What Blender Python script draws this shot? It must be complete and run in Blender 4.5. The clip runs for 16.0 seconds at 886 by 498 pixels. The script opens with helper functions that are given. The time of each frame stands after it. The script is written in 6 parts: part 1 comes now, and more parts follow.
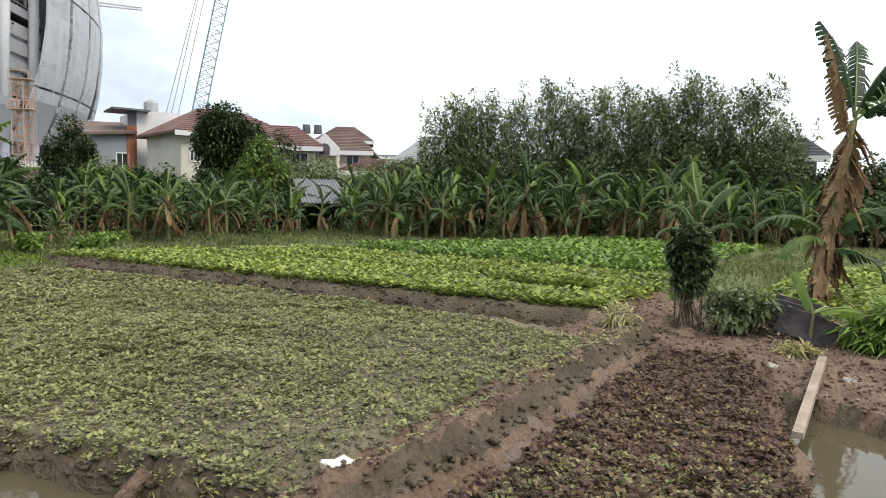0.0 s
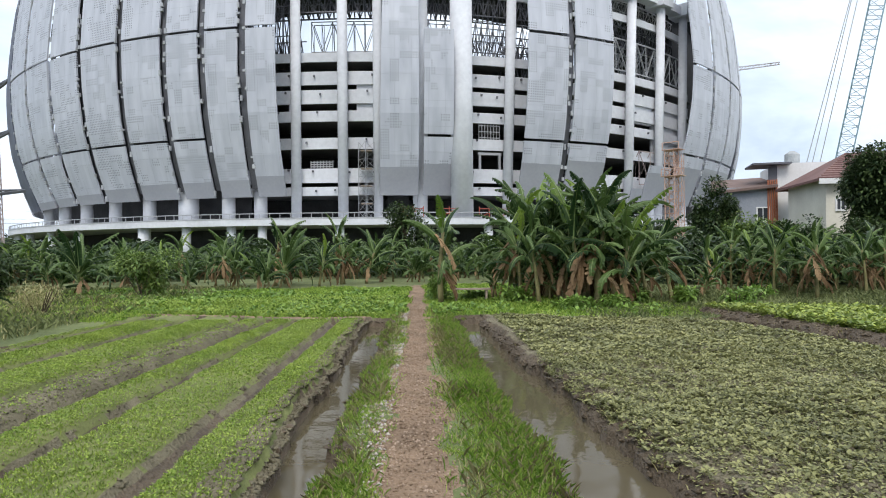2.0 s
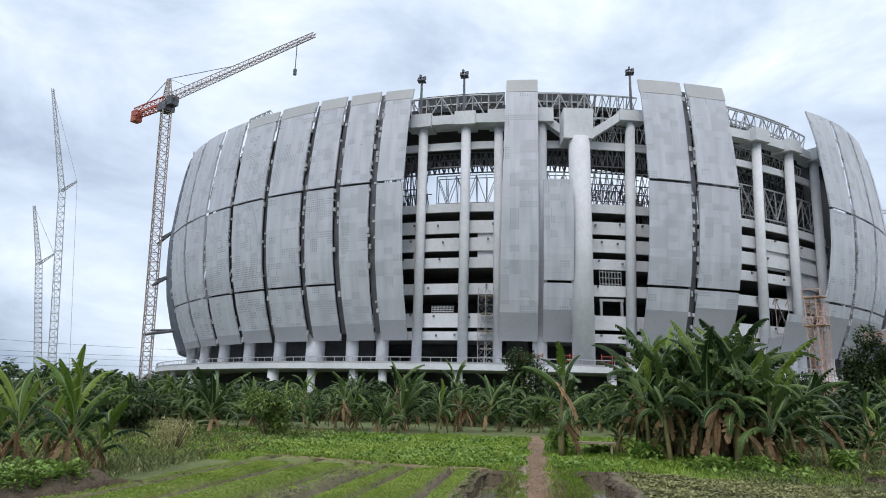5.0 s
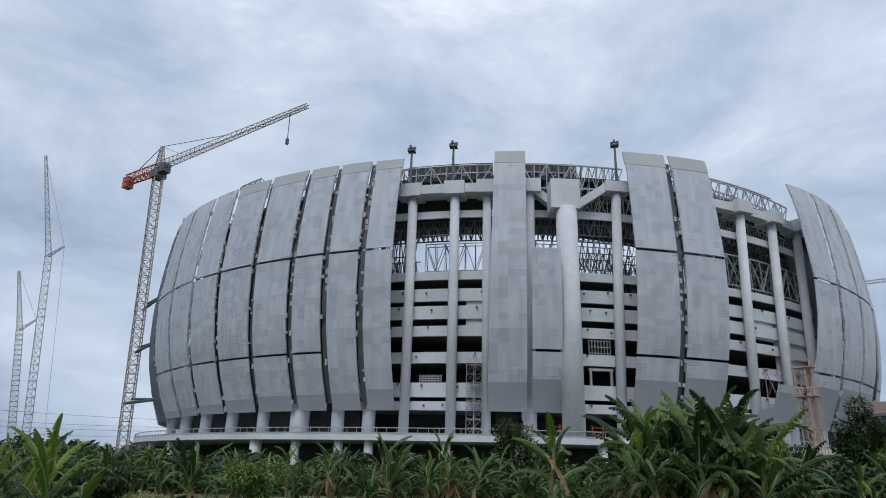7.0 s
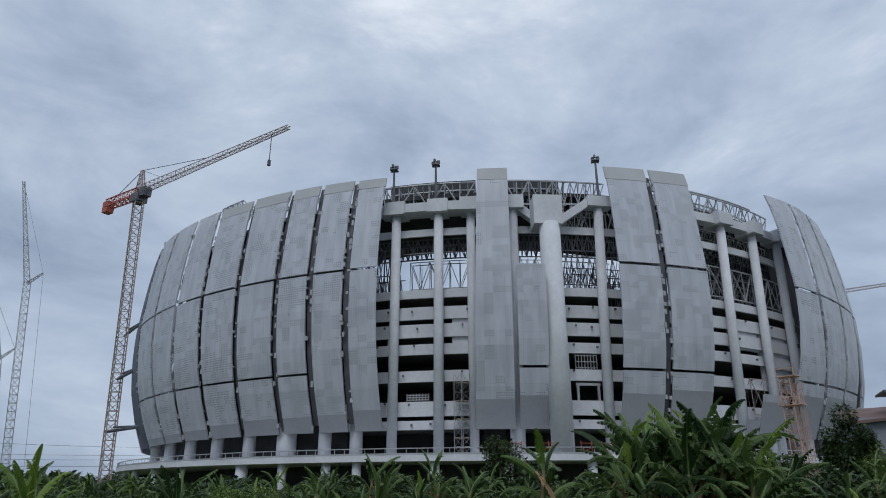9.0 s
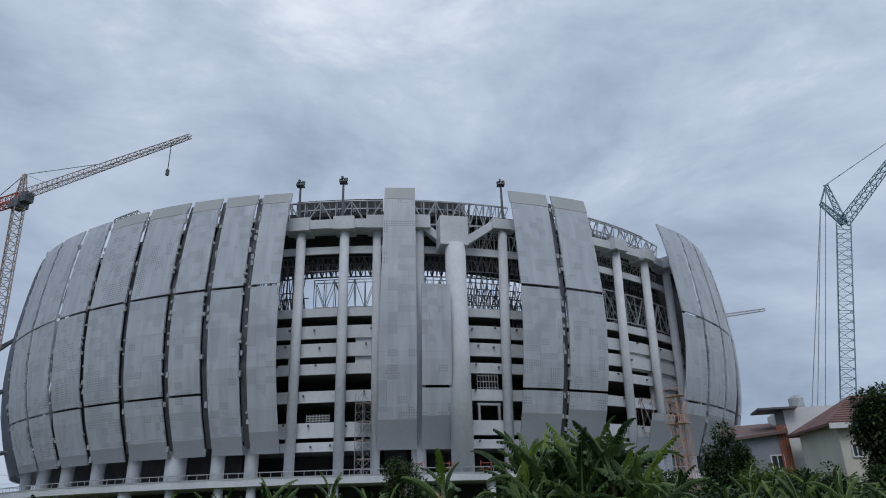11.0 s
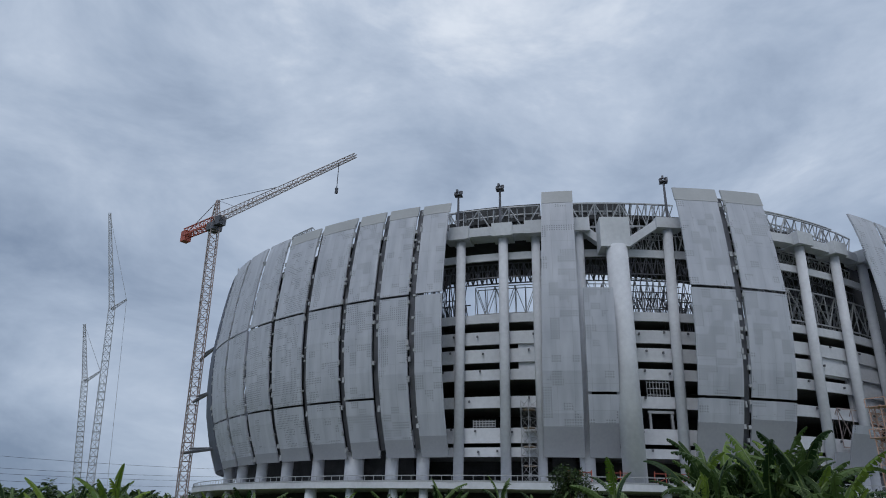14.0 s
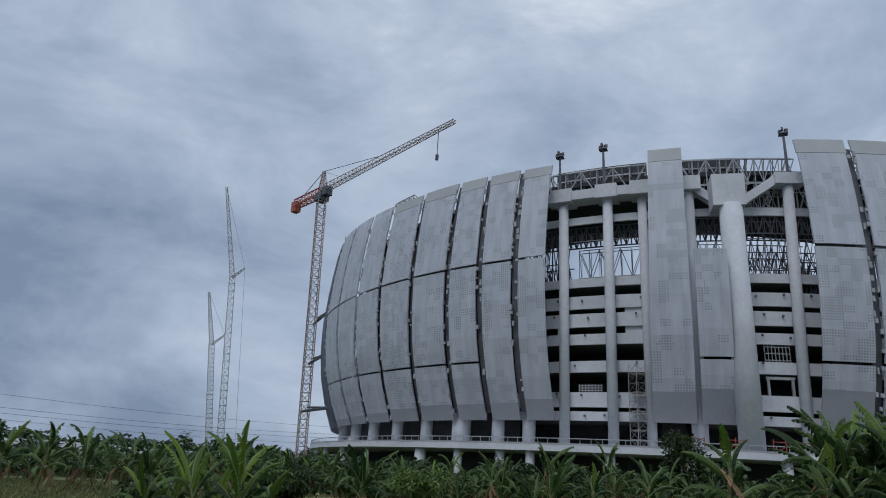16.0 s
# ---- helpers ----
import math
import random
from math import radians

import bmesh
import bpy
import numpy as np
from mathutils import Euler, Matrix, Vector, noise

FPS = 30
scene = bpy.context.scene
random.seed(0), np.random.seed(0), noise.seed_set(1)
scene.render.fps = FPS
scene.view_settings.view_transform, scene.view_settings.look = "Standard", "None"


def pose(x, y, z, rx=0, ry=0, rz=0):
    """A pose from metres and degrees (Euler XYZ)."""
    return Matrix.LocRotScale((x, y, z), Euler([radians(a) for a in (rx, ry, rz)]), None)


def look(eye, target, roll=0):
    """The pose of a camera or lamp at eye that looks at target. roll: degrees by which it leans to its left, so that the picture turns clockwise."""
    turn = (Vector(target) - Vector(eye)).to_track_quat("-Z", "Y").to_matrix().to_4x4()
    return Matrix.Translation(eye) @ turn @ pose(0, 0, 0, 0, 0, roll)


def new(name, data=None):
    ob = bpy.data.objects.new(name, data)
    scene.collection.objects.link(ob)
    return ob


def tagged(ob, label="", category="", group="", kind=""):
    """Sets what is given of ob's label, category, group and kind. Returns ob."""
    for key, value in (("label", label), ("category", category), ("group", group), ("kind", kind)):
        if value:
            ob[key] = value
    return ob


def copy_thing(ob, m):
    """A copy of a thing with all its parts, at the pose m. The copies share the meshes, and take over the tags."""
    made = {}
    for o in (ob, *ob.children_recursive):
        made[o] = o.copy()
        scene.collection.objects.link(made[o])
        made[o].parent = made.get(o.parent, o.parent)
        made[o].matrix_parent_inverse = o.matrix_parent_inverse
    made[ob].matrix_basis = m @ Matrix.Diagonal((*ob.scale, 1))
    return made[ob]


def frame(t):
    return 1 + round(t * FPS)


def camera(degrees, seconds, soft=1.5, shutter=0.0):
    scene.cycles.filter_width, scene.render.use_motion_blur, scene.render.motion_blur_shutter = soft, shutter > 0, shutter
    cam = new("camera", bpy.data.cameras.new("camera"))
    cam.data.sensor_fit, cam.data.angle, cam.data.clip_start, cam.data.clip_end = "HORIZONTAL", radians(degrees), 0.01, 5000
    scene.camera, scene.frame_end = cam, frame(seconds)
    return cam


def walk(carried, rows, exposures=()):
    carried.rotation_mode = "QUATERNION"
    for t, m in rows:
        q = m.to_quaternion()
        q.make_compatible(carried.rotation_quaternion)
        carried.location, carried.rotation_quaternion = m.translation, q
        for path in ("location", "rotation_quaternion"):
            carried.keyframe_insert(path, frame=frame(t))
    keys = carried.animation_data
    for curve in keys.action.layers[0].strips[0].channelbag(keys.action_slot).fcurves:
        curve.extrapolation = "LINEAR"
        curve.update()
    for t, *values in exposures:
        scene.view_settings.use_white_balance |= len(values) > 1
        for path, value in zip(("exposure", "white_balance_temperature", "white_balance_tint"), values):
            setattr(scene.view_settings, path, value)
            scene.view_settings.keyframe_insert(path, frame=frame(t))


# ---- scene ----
cam = camera(67.43, 16.0, soft=1.0)

PATH = [
    (0, pose(0.00, 0.0, 2.0, 85.94, -1.16, -7.24)),
    (0.5, pose(-0.10, 0.0, 2.0, 86.08, -1.86, 2.31)),
    (1, pose(-0.22, 0.0, 2.0, 87.63, -1.46, 14.47)),
    (1.5, pose(-0.30, 0.0, 2.0, 89.76, 0.08, 29.51)),
    (2, pose(-0.38, 0.0, 2.0, 90.29, 0.50, 43.92)),
    (2.5, pose(-0.40, 0.0, 2.0, 93.90, -0.62, 53.40)),
    (3, pose(-0.40, 0.0, 2.0, 94.52, -1.00, 57.33)),
    (3.5, pose(-0.40, 0.0, 2.0, 97.45, 0.00, 54.72)),
    (3.7, pose(-0.40, 0.0, 2.0, 98.95, 0.03, 54.13)),
    (5.8, pose(-0.40, 0.0, 2.0, 104.15, -1.56, 54.05)),
    (6, pose(-0.40, 0.0, 2.0, 105.05, -1.17, 53.98)),
    (6.5, pose(-0.40, 0.0, 2.0, 107.28, -1.79, 53.32)),
    (7, pose(-0.40, 0.0, 2.0, 108.58, -1.48, 52.92)),
    (7.5, pose(-0.40, 0.0, 2.0, 108.95, -1.10, 52.11)),
    (8, pose(-0.40, 0.0, 2.0, 110.99, -0.56, 52.10)),
    (8.5, pose(-0.40, 0.0, 2.0, 111.01, -0.38, 51.71)),
    (8.7, pose(-0.40, 0.0, 2.0, 110.32, 0.09, 52.15)),
    (10.8, pose(-0.40, 0.0, 2.0, 111.30, 1.30, 47.36)),
    (11, pose(-0.40, 0.0, 2.0, 111.67, 1.62, 43.96)),
    (11.5, pose(-0.40, 0.0, 2.0, 111.28, 1.64, 38.89)),
    (12, pose(-0.40, 0.0, 2.0, 110.46, 2.38, 39.99)),
    (12.5, pose(-0.40, 0.0, 2.0, 111.52, 2.48, 45.86)),
    (13, pose(-0.40, 0.0, 2.0, 111.68, 1.61, 52.03)),
    (13.5, pose(-0.40, 0.0, 2.0, 111.90, 0.12, 54.68)),
    (14, pose(-0.40, 0.0, 2.0, 112.21, -1.29, 57.49)),
    (14.5, pose(-0.40, 0.0, 2.0, 111.72, -2.80, 62.38)),
    (15, pose(-0.40, 0.0, 2.0, 110.83, -3.44, 64.64)),
    (15.5, pose(-0.40, 0.0, 2.0, 109.57, -3.71, 66.17)),
    (16, pose(-0.40, 0.0, 2.0, 108.84, -3.14, 66.16)),
]
walk(cam, PATH, exposures=[(0, 0.85, 7200, 10), (1.0, 0.85, 7100, 10), (1.5, 0.85, 6800, 10), (2.5, 0.73, 6700, 10), (3.5, 0.58, 6700, 10), (6.0, 0.22, 6450, 10), (7.0, -0.08, 6300, 10), (8.5, -0.33, 6200, 10), (11.0, -0.4, 6150, 10), (16.0, -0.5, 6100, 10)])

# ---- world and sun: a cloudy, bluish sky with soft daylight ----
world = bpy.data.worlds.new("cloudy_sky")
scene.world = world
world.use_nodes = True
wn, wl = world.node_tree.nodes, world.node_tree.links
wn.clear()
w_out = wn.new("ShaderNodeOutputWorld")
w_bg = wn.new("ShaderNodeBackground")
w_sky = wn.new("ShaderNodeTexSky")
w_sky.sky_type = "NISHITA"
w_sky.sun_disc = False
w_sky.sun_elevation, w_sky.sun_rotation = radians(52), radians(20)
w_tc = wn.new("ShaderNodeTexCoord")
w_map = wn.new("ShaderNodeMapping")
w_map.inputs["Scale"].default_value = (1.0, 1.0, 2.0)
w_map.inputs["Location"].default_value = (3.7, 1.2, 0.4)
w_n1 = wn.new("ShaderNodeTexNoise")
w_n1.inputs["Scale"].default_value = 2.6
w_n1.inputs["Detail"].default_value = 6.0
w_n1.inputs["Roughness"].default_value = 0.6
w_n1.inputs["Distortion"].default_value = 0.35
w_ramp = wn.new("ShaderNodeValToRGB")
CLOUDS = [(0.20, (0.22, 0.28, 0.38)), (0.44, (0.41, 0.48, 0.585)), (0.58, (0.54, 0.605, 0.70)), (0.74, (0.80, 0.835, 0.88))]
w_ramp.color_ramp.elements[0].position, w_ramp.color_ramp.elements[0].color = CLOUDS[0][0], (*CLOUDS[0][1], 1)
w_ramp.color_ramp.elements[1].position, w_ramp.color_ramp.elements[1].color = CLOUDS[3][0], (*CLOUDS[3][1], 1)
for pos_, col_ in CLOUDS[1:3]:
    el_ = w_ramp.color_ramp.elements.new(pos_)
    el_.color = (*col_, 1)
w_scale = wn.new("ShaderNodeMix")
w_scale.data_type = "RGBA"
w_scale.blend_type = "MULTIPLY"
w_scale.inputs["Factor"].default_value = 1.0
w_scale.inputs["B"].default_value = (0.10, 0.10, 0.10, 1)
w_mix = wn.new("ShaderNodeMix")
w_mix.data_type = "RGBA"
w_mix.inputs["Factor"].default_value = 0.95
wl.new(w_tc.outputs["Generated"], w_map.inputs["Vector"])
wl.new(w_map.outputs["Vector"], w_n1.inputs["Vector"])
# the cloud thins upwards and towards the sun's side of the sky
w_dot = wn.new("ShaderNodeVectorMath")
w_dot.operation = "DOT_PRODUCT"
w_dot.inputs[1].default_value = (0.09, 0.07, 0.30)
w_sum = wn.new("ShaderNodeMath")
w_sum.operation = "MULTIPLY_ADD"
w_sum.inputs[1].default_value, w_sum.inputs[2].default_value = 1.0, -0.115
w_add = wn.new("ShaderNodeMath")
wl.new(w_tc.outputs["Generated"], w_dot.inputs[0])
wl.new(w_n1.outputs["Fac"], w_sum.inputs[0])
wl.new(w_sum.outputs[0], w_add.inputs[0])
wl.new(w_dot.outputs["Value"], w_add.inputs[1])
wl.new(w_add.outputs[0], w_ramp.inputs["Fac"])
wl.new(w_sky.outputs["Color"], w_scale.inputs["A"])
wl.new(w_scale.outputs["Result"], w_mix.inputs["A"])
wl.new(w_ramp.outputs["Color"], w_mix.inputs["B"])
wl.new(w_mix.outputs["Result"], w_bg.inputs["Color"])
w_bg.inputs["Strength"].default_value = 1.3
wl.new(w_bg.outputs["Background"], w_out.inputs["Surface"])

sun_data = bpy.data.lights.new("sun", "SUN")
sun_data.energy, sun_data.angle, sun_data.color = 1.1, radians(25), (1.0, 0.96, 0.9)
sun = new("sun", sun_data)
sun.matrix_world = look((40, -60, 110), (-20, 20, 0))


# ---- materials ----
def node_mat(name):
    m = bpy.data.materials.new(name)
    m.use_nodes = True
    nt = m.node_tree
    return m, nt.nodes, nt.links, nt.nodes["Principled BSDF"]


def surface(name, dark, light, rough=0.8, scale=2.0, fine=18.0, bump=0.25, metal=0.0, random_by="", spread=0.0, spec=0.35, depth=0.03):
    """Two scales of noise between two colours, with a fine bump; random_by varies piece by piece."""
    m, n, l, bsdf = node_mat(name)
    geo = n.new("ShaderNodeNewGeometry")
    a = n.new("ShaderNodeTexNoise")
    a.inputs["Scale"].default_value, a.inputs["Detail"].default_value = scale, 5.0
    b = n.new("ShaderNodeTexNoise")
    b.inputs["Scale"].default_value, b.inputs["Detail"].default_value = fine, 4.0
    l.new(geo.outputs["Position"], a.inputs["Vector"])
    l.new(geo.outputs["Position"], b.inputs["Vector"])
    add = n.new("ShaderNodeMath")
    add.operation = "MULTIPLY_ADD"
    add.inputs[1].default_value = 0.45
    l.new(b.outputs["Fac"], add.inputs[0])
    sub = n.new("ShaderNodeMath")
    sub.operation = "MULTIPLY_ADD"
    sub.inputs[1].default_value, sub.inputs[2].default_value = 0.9, -0.18
    l.new(a.outputs["Fac"], sub.inputs[0])
    l.new(sub.outputs[0], add.inputs[2])
    last = add.outputs[0]
    if random_by:
        if random_by == "island":
            rnd = geo.outputs["Random Per Island"]
        else:
            rnd = n.new("ShaderNodeObjectInfo").outputs["Random"]
        off = n.new("ShaderNodeMath")
        off.operation = "MULTIPLY_ADD"
        off.inputs[1].default_value = spread
        l.new(rnd, off.inputs[0])
        base = n.new("ShaderNodeMath")
        base.operation = "SUBTRACT"
        base.inputs[1].default_value = spread / 2
        l.new(last, base.inputs[0])
        l.new(base.outputs[0], off.inputs[2])
        last = off.outputs[0]
    ramp = n.new("ShaderNodeValToRGB")
    ramp.color_ramp.elements[0].position, ramp.color_ramp.elements[0].color = 0.25, (*dark, 1)
    ramp.color_ramp.elements[1].position, ramp.color_ramp.elements[1].color = 0.75, (*light, 1)
    l.new(last, ramp.inputs["Fac"])
    l.new(ramp.outputs["Color"], bsdf.inputs["Base Color"])
    bsdf.inputs["Roughness"].default_value = rough
    bsdf.inputs["Metallic"].default_value = metal
    bsdf.inputs["Specular IOR Level"].default_value = spec
    if bump:
        bp = n.new("ShaderNodeBump")
        bp.inputs["Strength"].default_value, bp.inputs["Distance"].default_value = bump, depth
        l.new(b.outputs["Fac"], bp.inputs["Height"])
        l.new(bp.outputs["Normal"], bsdf.inputs["Normal"])
    return m


def leafy(name, dark, light, through_light=0.3, random_by="island", spread=0.9, rough=0.5, scale=0.6):
    """Leaves: colour varies leaf by leaf, and some light passes through."""
    m = surface(name, dark, light, rough, scale, 9.0, 0.0, 0.0, random_by, spread, 0.3)
    n, l = m.node_tree.nodes, m.node_tree.links
    bsdf, out = n["Principled BSDF"], n["Material Output"]
    tr = n.new("ShaderNodeBsdfTranslucent")
    col = bsdf.inputs["Base Color"].links[0].from_socket
    l.new(col, tr.inputs["Color"])
    mx = n.new("ShaderNodeMixShader")
    mx.inputs["Fac"].default_value = through_light
    l.new(bsdf.outputs["BSDF"], mx.inputs[1])
    l.new(tr.outputs["BSDF"], mx.inputs[2])
    l.new(mx.outputs["Shader"], out.inputs["Surface"])
    return m


def water_mat(name, col):
    m, n, l, bsdf = node_mat(name)
    bsdf.inputs["Base Color"].default_value = (*col, 1)
    bsdf.inputs["Roughness"].default_value = 0.04
    bsdf.inputs["IOR"].default_value = 1.36
    bsdf.inputs["Specular IOR Level"].default_value = 0.5
    geo = n.new("ShaderNodeNewGeometry")
    a = n.new("ShaderNodeTexNoise")
    a.inputs["Scale"].default_value, a.inputs["Detail"].default_value = 3.0, 3.0
    bp = n.new("ShaderNodeBump")
    bp.inputs["Strength"].default_value, bp.inputs["Distance"].default_value = 0.12, 0.02
    l.new(geo.outputs["Position"], a.inputs["Vector"])
    l.new(a.outputs["Fac"], bp.inputs["Height"])
    l.new(bp.outputs["Normal"], bsdf.inputs["Normal"])
    return m


def panel_mat(name, dark, light):
    """Pale metal sheet with fine sheet joints, streaks and patches of small square holes; uses the panel's own metres."""
    m, n, l, bsdf = node_mat(name)
    uv = n.new("ShaderNodeUVMap")
    uv.uv_map = "metres"
    sep = n.new("ShaderNodeSeparateXYZ")
    l.new(uv.outputs["UV"], sep.inputs[0])

    def math_node(op, a, b=None, c=None):
        k = n.new("ShaderNodeMath")
        k.operation = op
        for i, v in enumerate((a, b, c)):
            if v is None:
                continue
            if isinstance(v, (int, float)):
                k.inputs[i].default_value = v
            else:
                l.new(v, k.inputs[i])
        return k.outputs[0]

    def cell(axis, size, width):
        fr = math_node("FRACT", math_node("DIVIDE", sep.outputs[axis], size))
        return math_node("LESS_THAN", math_node("ABSOLUTE", math_node("SUBTRACT", fr, 0.5)), width)

    dots = math_node("MULTIPLY", cell(0, 0.465, 0.25), cell(1, 0.465, 0.25))
    snap = n.new("ShaderNodeVectorMath")
    snap.operation = "SNAP"
    snap.inputs[1].default_value = (1.86, 1.395, 1.0)
    l.new(uv.outputs["UV"], snap.inputs[0])
    where = n.new("ShaderNodeTexWhiteNoise")
    where.noise_dimensions = "2D"
    l.new(snap.outputs[0], where.inputs["Vector"])
    big = n.new("ShaderNodeTexNoise")
    big.inputs["Scale"].default_value = 0.09
    l.new(uv.outputs["UV"], big.inputs["Vector"])
    patch = math_node("GREATER_THAN", math_node("ADD", where.outputs["Value"], math_node("MULTIPLY", big.outputs["Fac"], 1.9)), 1.62)
    holes = math_node("MULTIPLY", dots, patch)
    joints = math_node("MAXIMUM", cell(0, 3.1, 0.012), cell(1, 4.65, 0.007))
    streak = n.new("ShaderNodeTexNoise")
    streak.inputs["Scale"].default_value, streak.inputs["Detail"].default_value = 1.0, 6.0
    mp = n.new("ShaderNodeMapping")
    mp.inputs["Scale"].default_value = (0.55, 0.10, 1.0)
    l.new(uv.outputs["UV"], mp.inputs["Vector"])
    l.new(mp.outputs["Vector"], streak.inputs["Vector"])
    ramp = n.new("ShaderNodeValToRGB")
    ramp.color_ramp.elements[0].position, ramp.color_ramp.elements[0].color = 0.3, (*dark, 1)
    ramp.color_ramp.elements[1].position, ramp.color_ramp.elements[1].color = 0.7, (*light, 1)
    l.new(streak.outputs["Fac"], ramp.inputs["Fac"])
    mix = n.new("ShaderNodeMix")
    mix.data_type = "RGBA"
    mix.inputs["B"].default_value = (0.06, 0.065, 0.07, 1)
    l.new(ramp.outputs["Color"], mix.inputs["A"])
    amount = math_node("MAXIMUM", math_node("MULTIPLY", holes, 0.55), math_node("MULTIPLY", joints, 0.18))
    l.new(amount, mix.inputs["Factor"])
    l.new(mix.outputs["Result"], bsdf.inputs["Base Color"])
    bsdf.inputs["Roughness"].default_value = 0.5
    bsdf.inputs["Specular IOR Level"].default_value = 0.4
    return m


M_PANEL = panel_mat("pale_metal_panel", (0.40, 0.418, 0.478), (0.52, 0.538, 0.60))
M_CAP = surface("pale_cap_sheet", (0.36, 0.37, 0.385), (0.43, 0.44, 0.455), 0.5, 0.15, 2.0, 0.05)
M_UNCLAD = surface("unclad_edge_shadow", (0.07, 0.08, 0.11), (0.14, 0.155, 0.20), 0.6, 0.2, 2.0, 0.1)
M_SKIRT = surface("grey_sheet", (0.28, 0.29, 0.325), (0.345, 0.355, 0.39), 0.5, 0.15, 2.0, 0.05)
M_CONC = surface("white_painted_concrete", (0.50, 0.515, 0.555), (0.68, 0.695, 0.735), 0.75, 0.12, 1.4, 0.1)
# raw concrete darkened so the slab undersides carry the shade between floors
M_CONC_RAW_SHADE = surface("raw_concrete_shade", (0.12, 0.12, 0.12), (0.22, 0.22, 0.21), 0.85, 0.2, 2.0, 0.2)
# near black: holds the shade inside the bowl and under its deck
M_DEEP_SHADE = surface("deep_shade", (0.035, 0.037, 0.04), (0.08, 0.08, 0.085), 0.9, 0.3, 3.0, 0.1)
M_STEEL = surface("grey_steel", (0.30, 0.31, 0.33), (0.46, 0.47, 0.49), 0.5, 0.3, 4.0, 0.05, 0.2)
M_STEEL_DARK = surface("dark_steel", (0.08, 0.085, 0.10), (0.16, 0.16, 0.18), 0.5, 0.3, 4.0, 0.05, 0.3)
M_SHED_ROOF = surface("weathered_sheet", (0.13, 0.14, 0.15), (0.24, 0.25, 0.26), 0.85, 0.8, 6.0, 0.2)
M_CRANE_W = surface("white_crane_steel", (0.30, 0.24, 0.235), (0.47, 0.40, 0.385), 0.5, 0.4, 4.0, 0.0)
M_CRANE_R = surface("red_crane_steel", (0.32, 0.07, 0.05), (0.46, 0.13, 0.09), 0.5, 0.4, 4.0, 0.0)
M_CRANE_B = surface("blue_crane_steel", (0.14, 0.24, 0.30), (0.28, 0.38, 0.44), 0.5, 0.4, 4.0, 0.0)
M_ORANGE = surface("rust_orange_steel", (0.40, 0.23, 0.17), (0.58, 0.43, 0.36), 0.6, 0.5, 5.0, 0.0)
M_GRASS_GROUND = surface("grass_ground", (0.06, 0.08, 0.03), (0.15, 0.175, 0.065), 0.95, 0.5, 14.0, 0.6)
M_PATH = surface("path_dirt", (0.13, 0.087, 0.056), (0.34, 0.238, 0.16), 0.95, 1.1, 30.0, 1.0, depth=0.05)
M_BED = surface("bed_soil", (0.10, 0.088, 0.056), (0.225, 0.2, 0.135), 0.95, 1.2, 26.0, 1.0, depth=0.06)
M_MUD = surface("brown_mud", (0.10, 0.065, 0.045), (0.25, 0.17, 0.12), 0.75, 1.0, 22.0, 1.0, depth=0.07)
M_WET = surface("wet_mud", (0.10, 0.07, 0.055), (0.19, 0.14, 0.11), 0.4, 1.3, 20.0, 0.5)
M_DARKSOIL = surface("dark_tilled_soil", (0.065, 0.04, 0.032), (0.175, 0.11, 0.088), 0.95, 1.6, 24.0, 1.0, depth=0.07)
M_SEED = surface("seedbed_soil", (0.09, 0.11, 0.035), (0.19, 0.205, 0.075), 0.95, 0.8, 30.0, 0.7)
M_BANK = surface("wet_bank_furrow_shade", (0.05, 0.036, 0.023), (0.135, 0.102, 0.066), 0.6, 1.6, 20.0, 1.0, depth=0.07)
M_WATER = water_mat("muddy_water", (0.095, 0.08, 0.05))
M_LEAF_BED = leafy("bed_leaf", (0.13, 0.14, 0.06), (0.34, 0.34, 0.145), 0.25, spread=0.65)
M_LEAF_GREEN = leafy("vegetable_leaf", (0.13, 0.19, 0.04), (0.33, 0.39, 0.085), 0.25)
M_LEAF_MID = leafy("crop_leaf", (0.09, 0.17, 0.03), (0.22, 0.34, 0.07), 0.25)
M_LEAF_SEED = leafy("seedling_leaf", (0.15, 0.24, 0.035), (0.33, 0.42, 0.08), 0.3)
M_LEAF_RED = leafy("red_sprout_leaf", (0.07, 0.045, 0.03), (0.19, 0.13, 0.06), 0.15)
M_GRASS = leafy("grass_blade", (0.18, 0.32, 0.045), (0.44, 0.57, 0.125), 0.5)
M_MEADOW = leafy("meadow_blade", (0.12, 0.15, 0.06), (0.27, 0.30, 0.13), 0.4)
M_GRASS_DRY = leafy("dry_grass_blade", (0.27, 0.245, 0.11), (0.50, 0.47, 0.24), 0.3)
M_TREE = leafy("tree_leaf", (0.018, 0.038, 0.014), (0.07, 0.108, 0.034), 0.2)
M_TREE_L = leafy("light_tree_leaf", (0.075, 0.13, 0.03), (0.2, 0.28, 0.07), 0.25)
M_TREE_GREY = leafy("feathery_leaf", (0.085, 0.12, 0.055), (0.25, 0.30, 0.145), 0.3)
M_BANANA = leafy("banana_leaf", (0.018, 0.045, 0.013), (0.092, 0.15, 0.042), 0.28, "object", 0.8, 0.5)
M_BANANA_Y = leafy("young_banana_leaf", (0.08, 0.15, 0.02), (0.21, 0.30, 0.05), 0.4, "object", 0.7, 0.4)
M_RIB = surface("banana_rib", (0.10, 0.15, 0.05), (0.2, 0.26, 0.1), 0.6, 2.0, 14.0, 0.1)
M_STEM = surface("banana_stem", (0.085, 0.08, 0.032), (0.24, 0.215, 0.095), 0.7, 2.2, 12.0, 0.4)
M_DEAD = leafy("dead_banana_leaf", (0.11, 0.065, 0.03), (0.30, 0.20, 0.11), 0.15, "object", 0.8, 0.8)
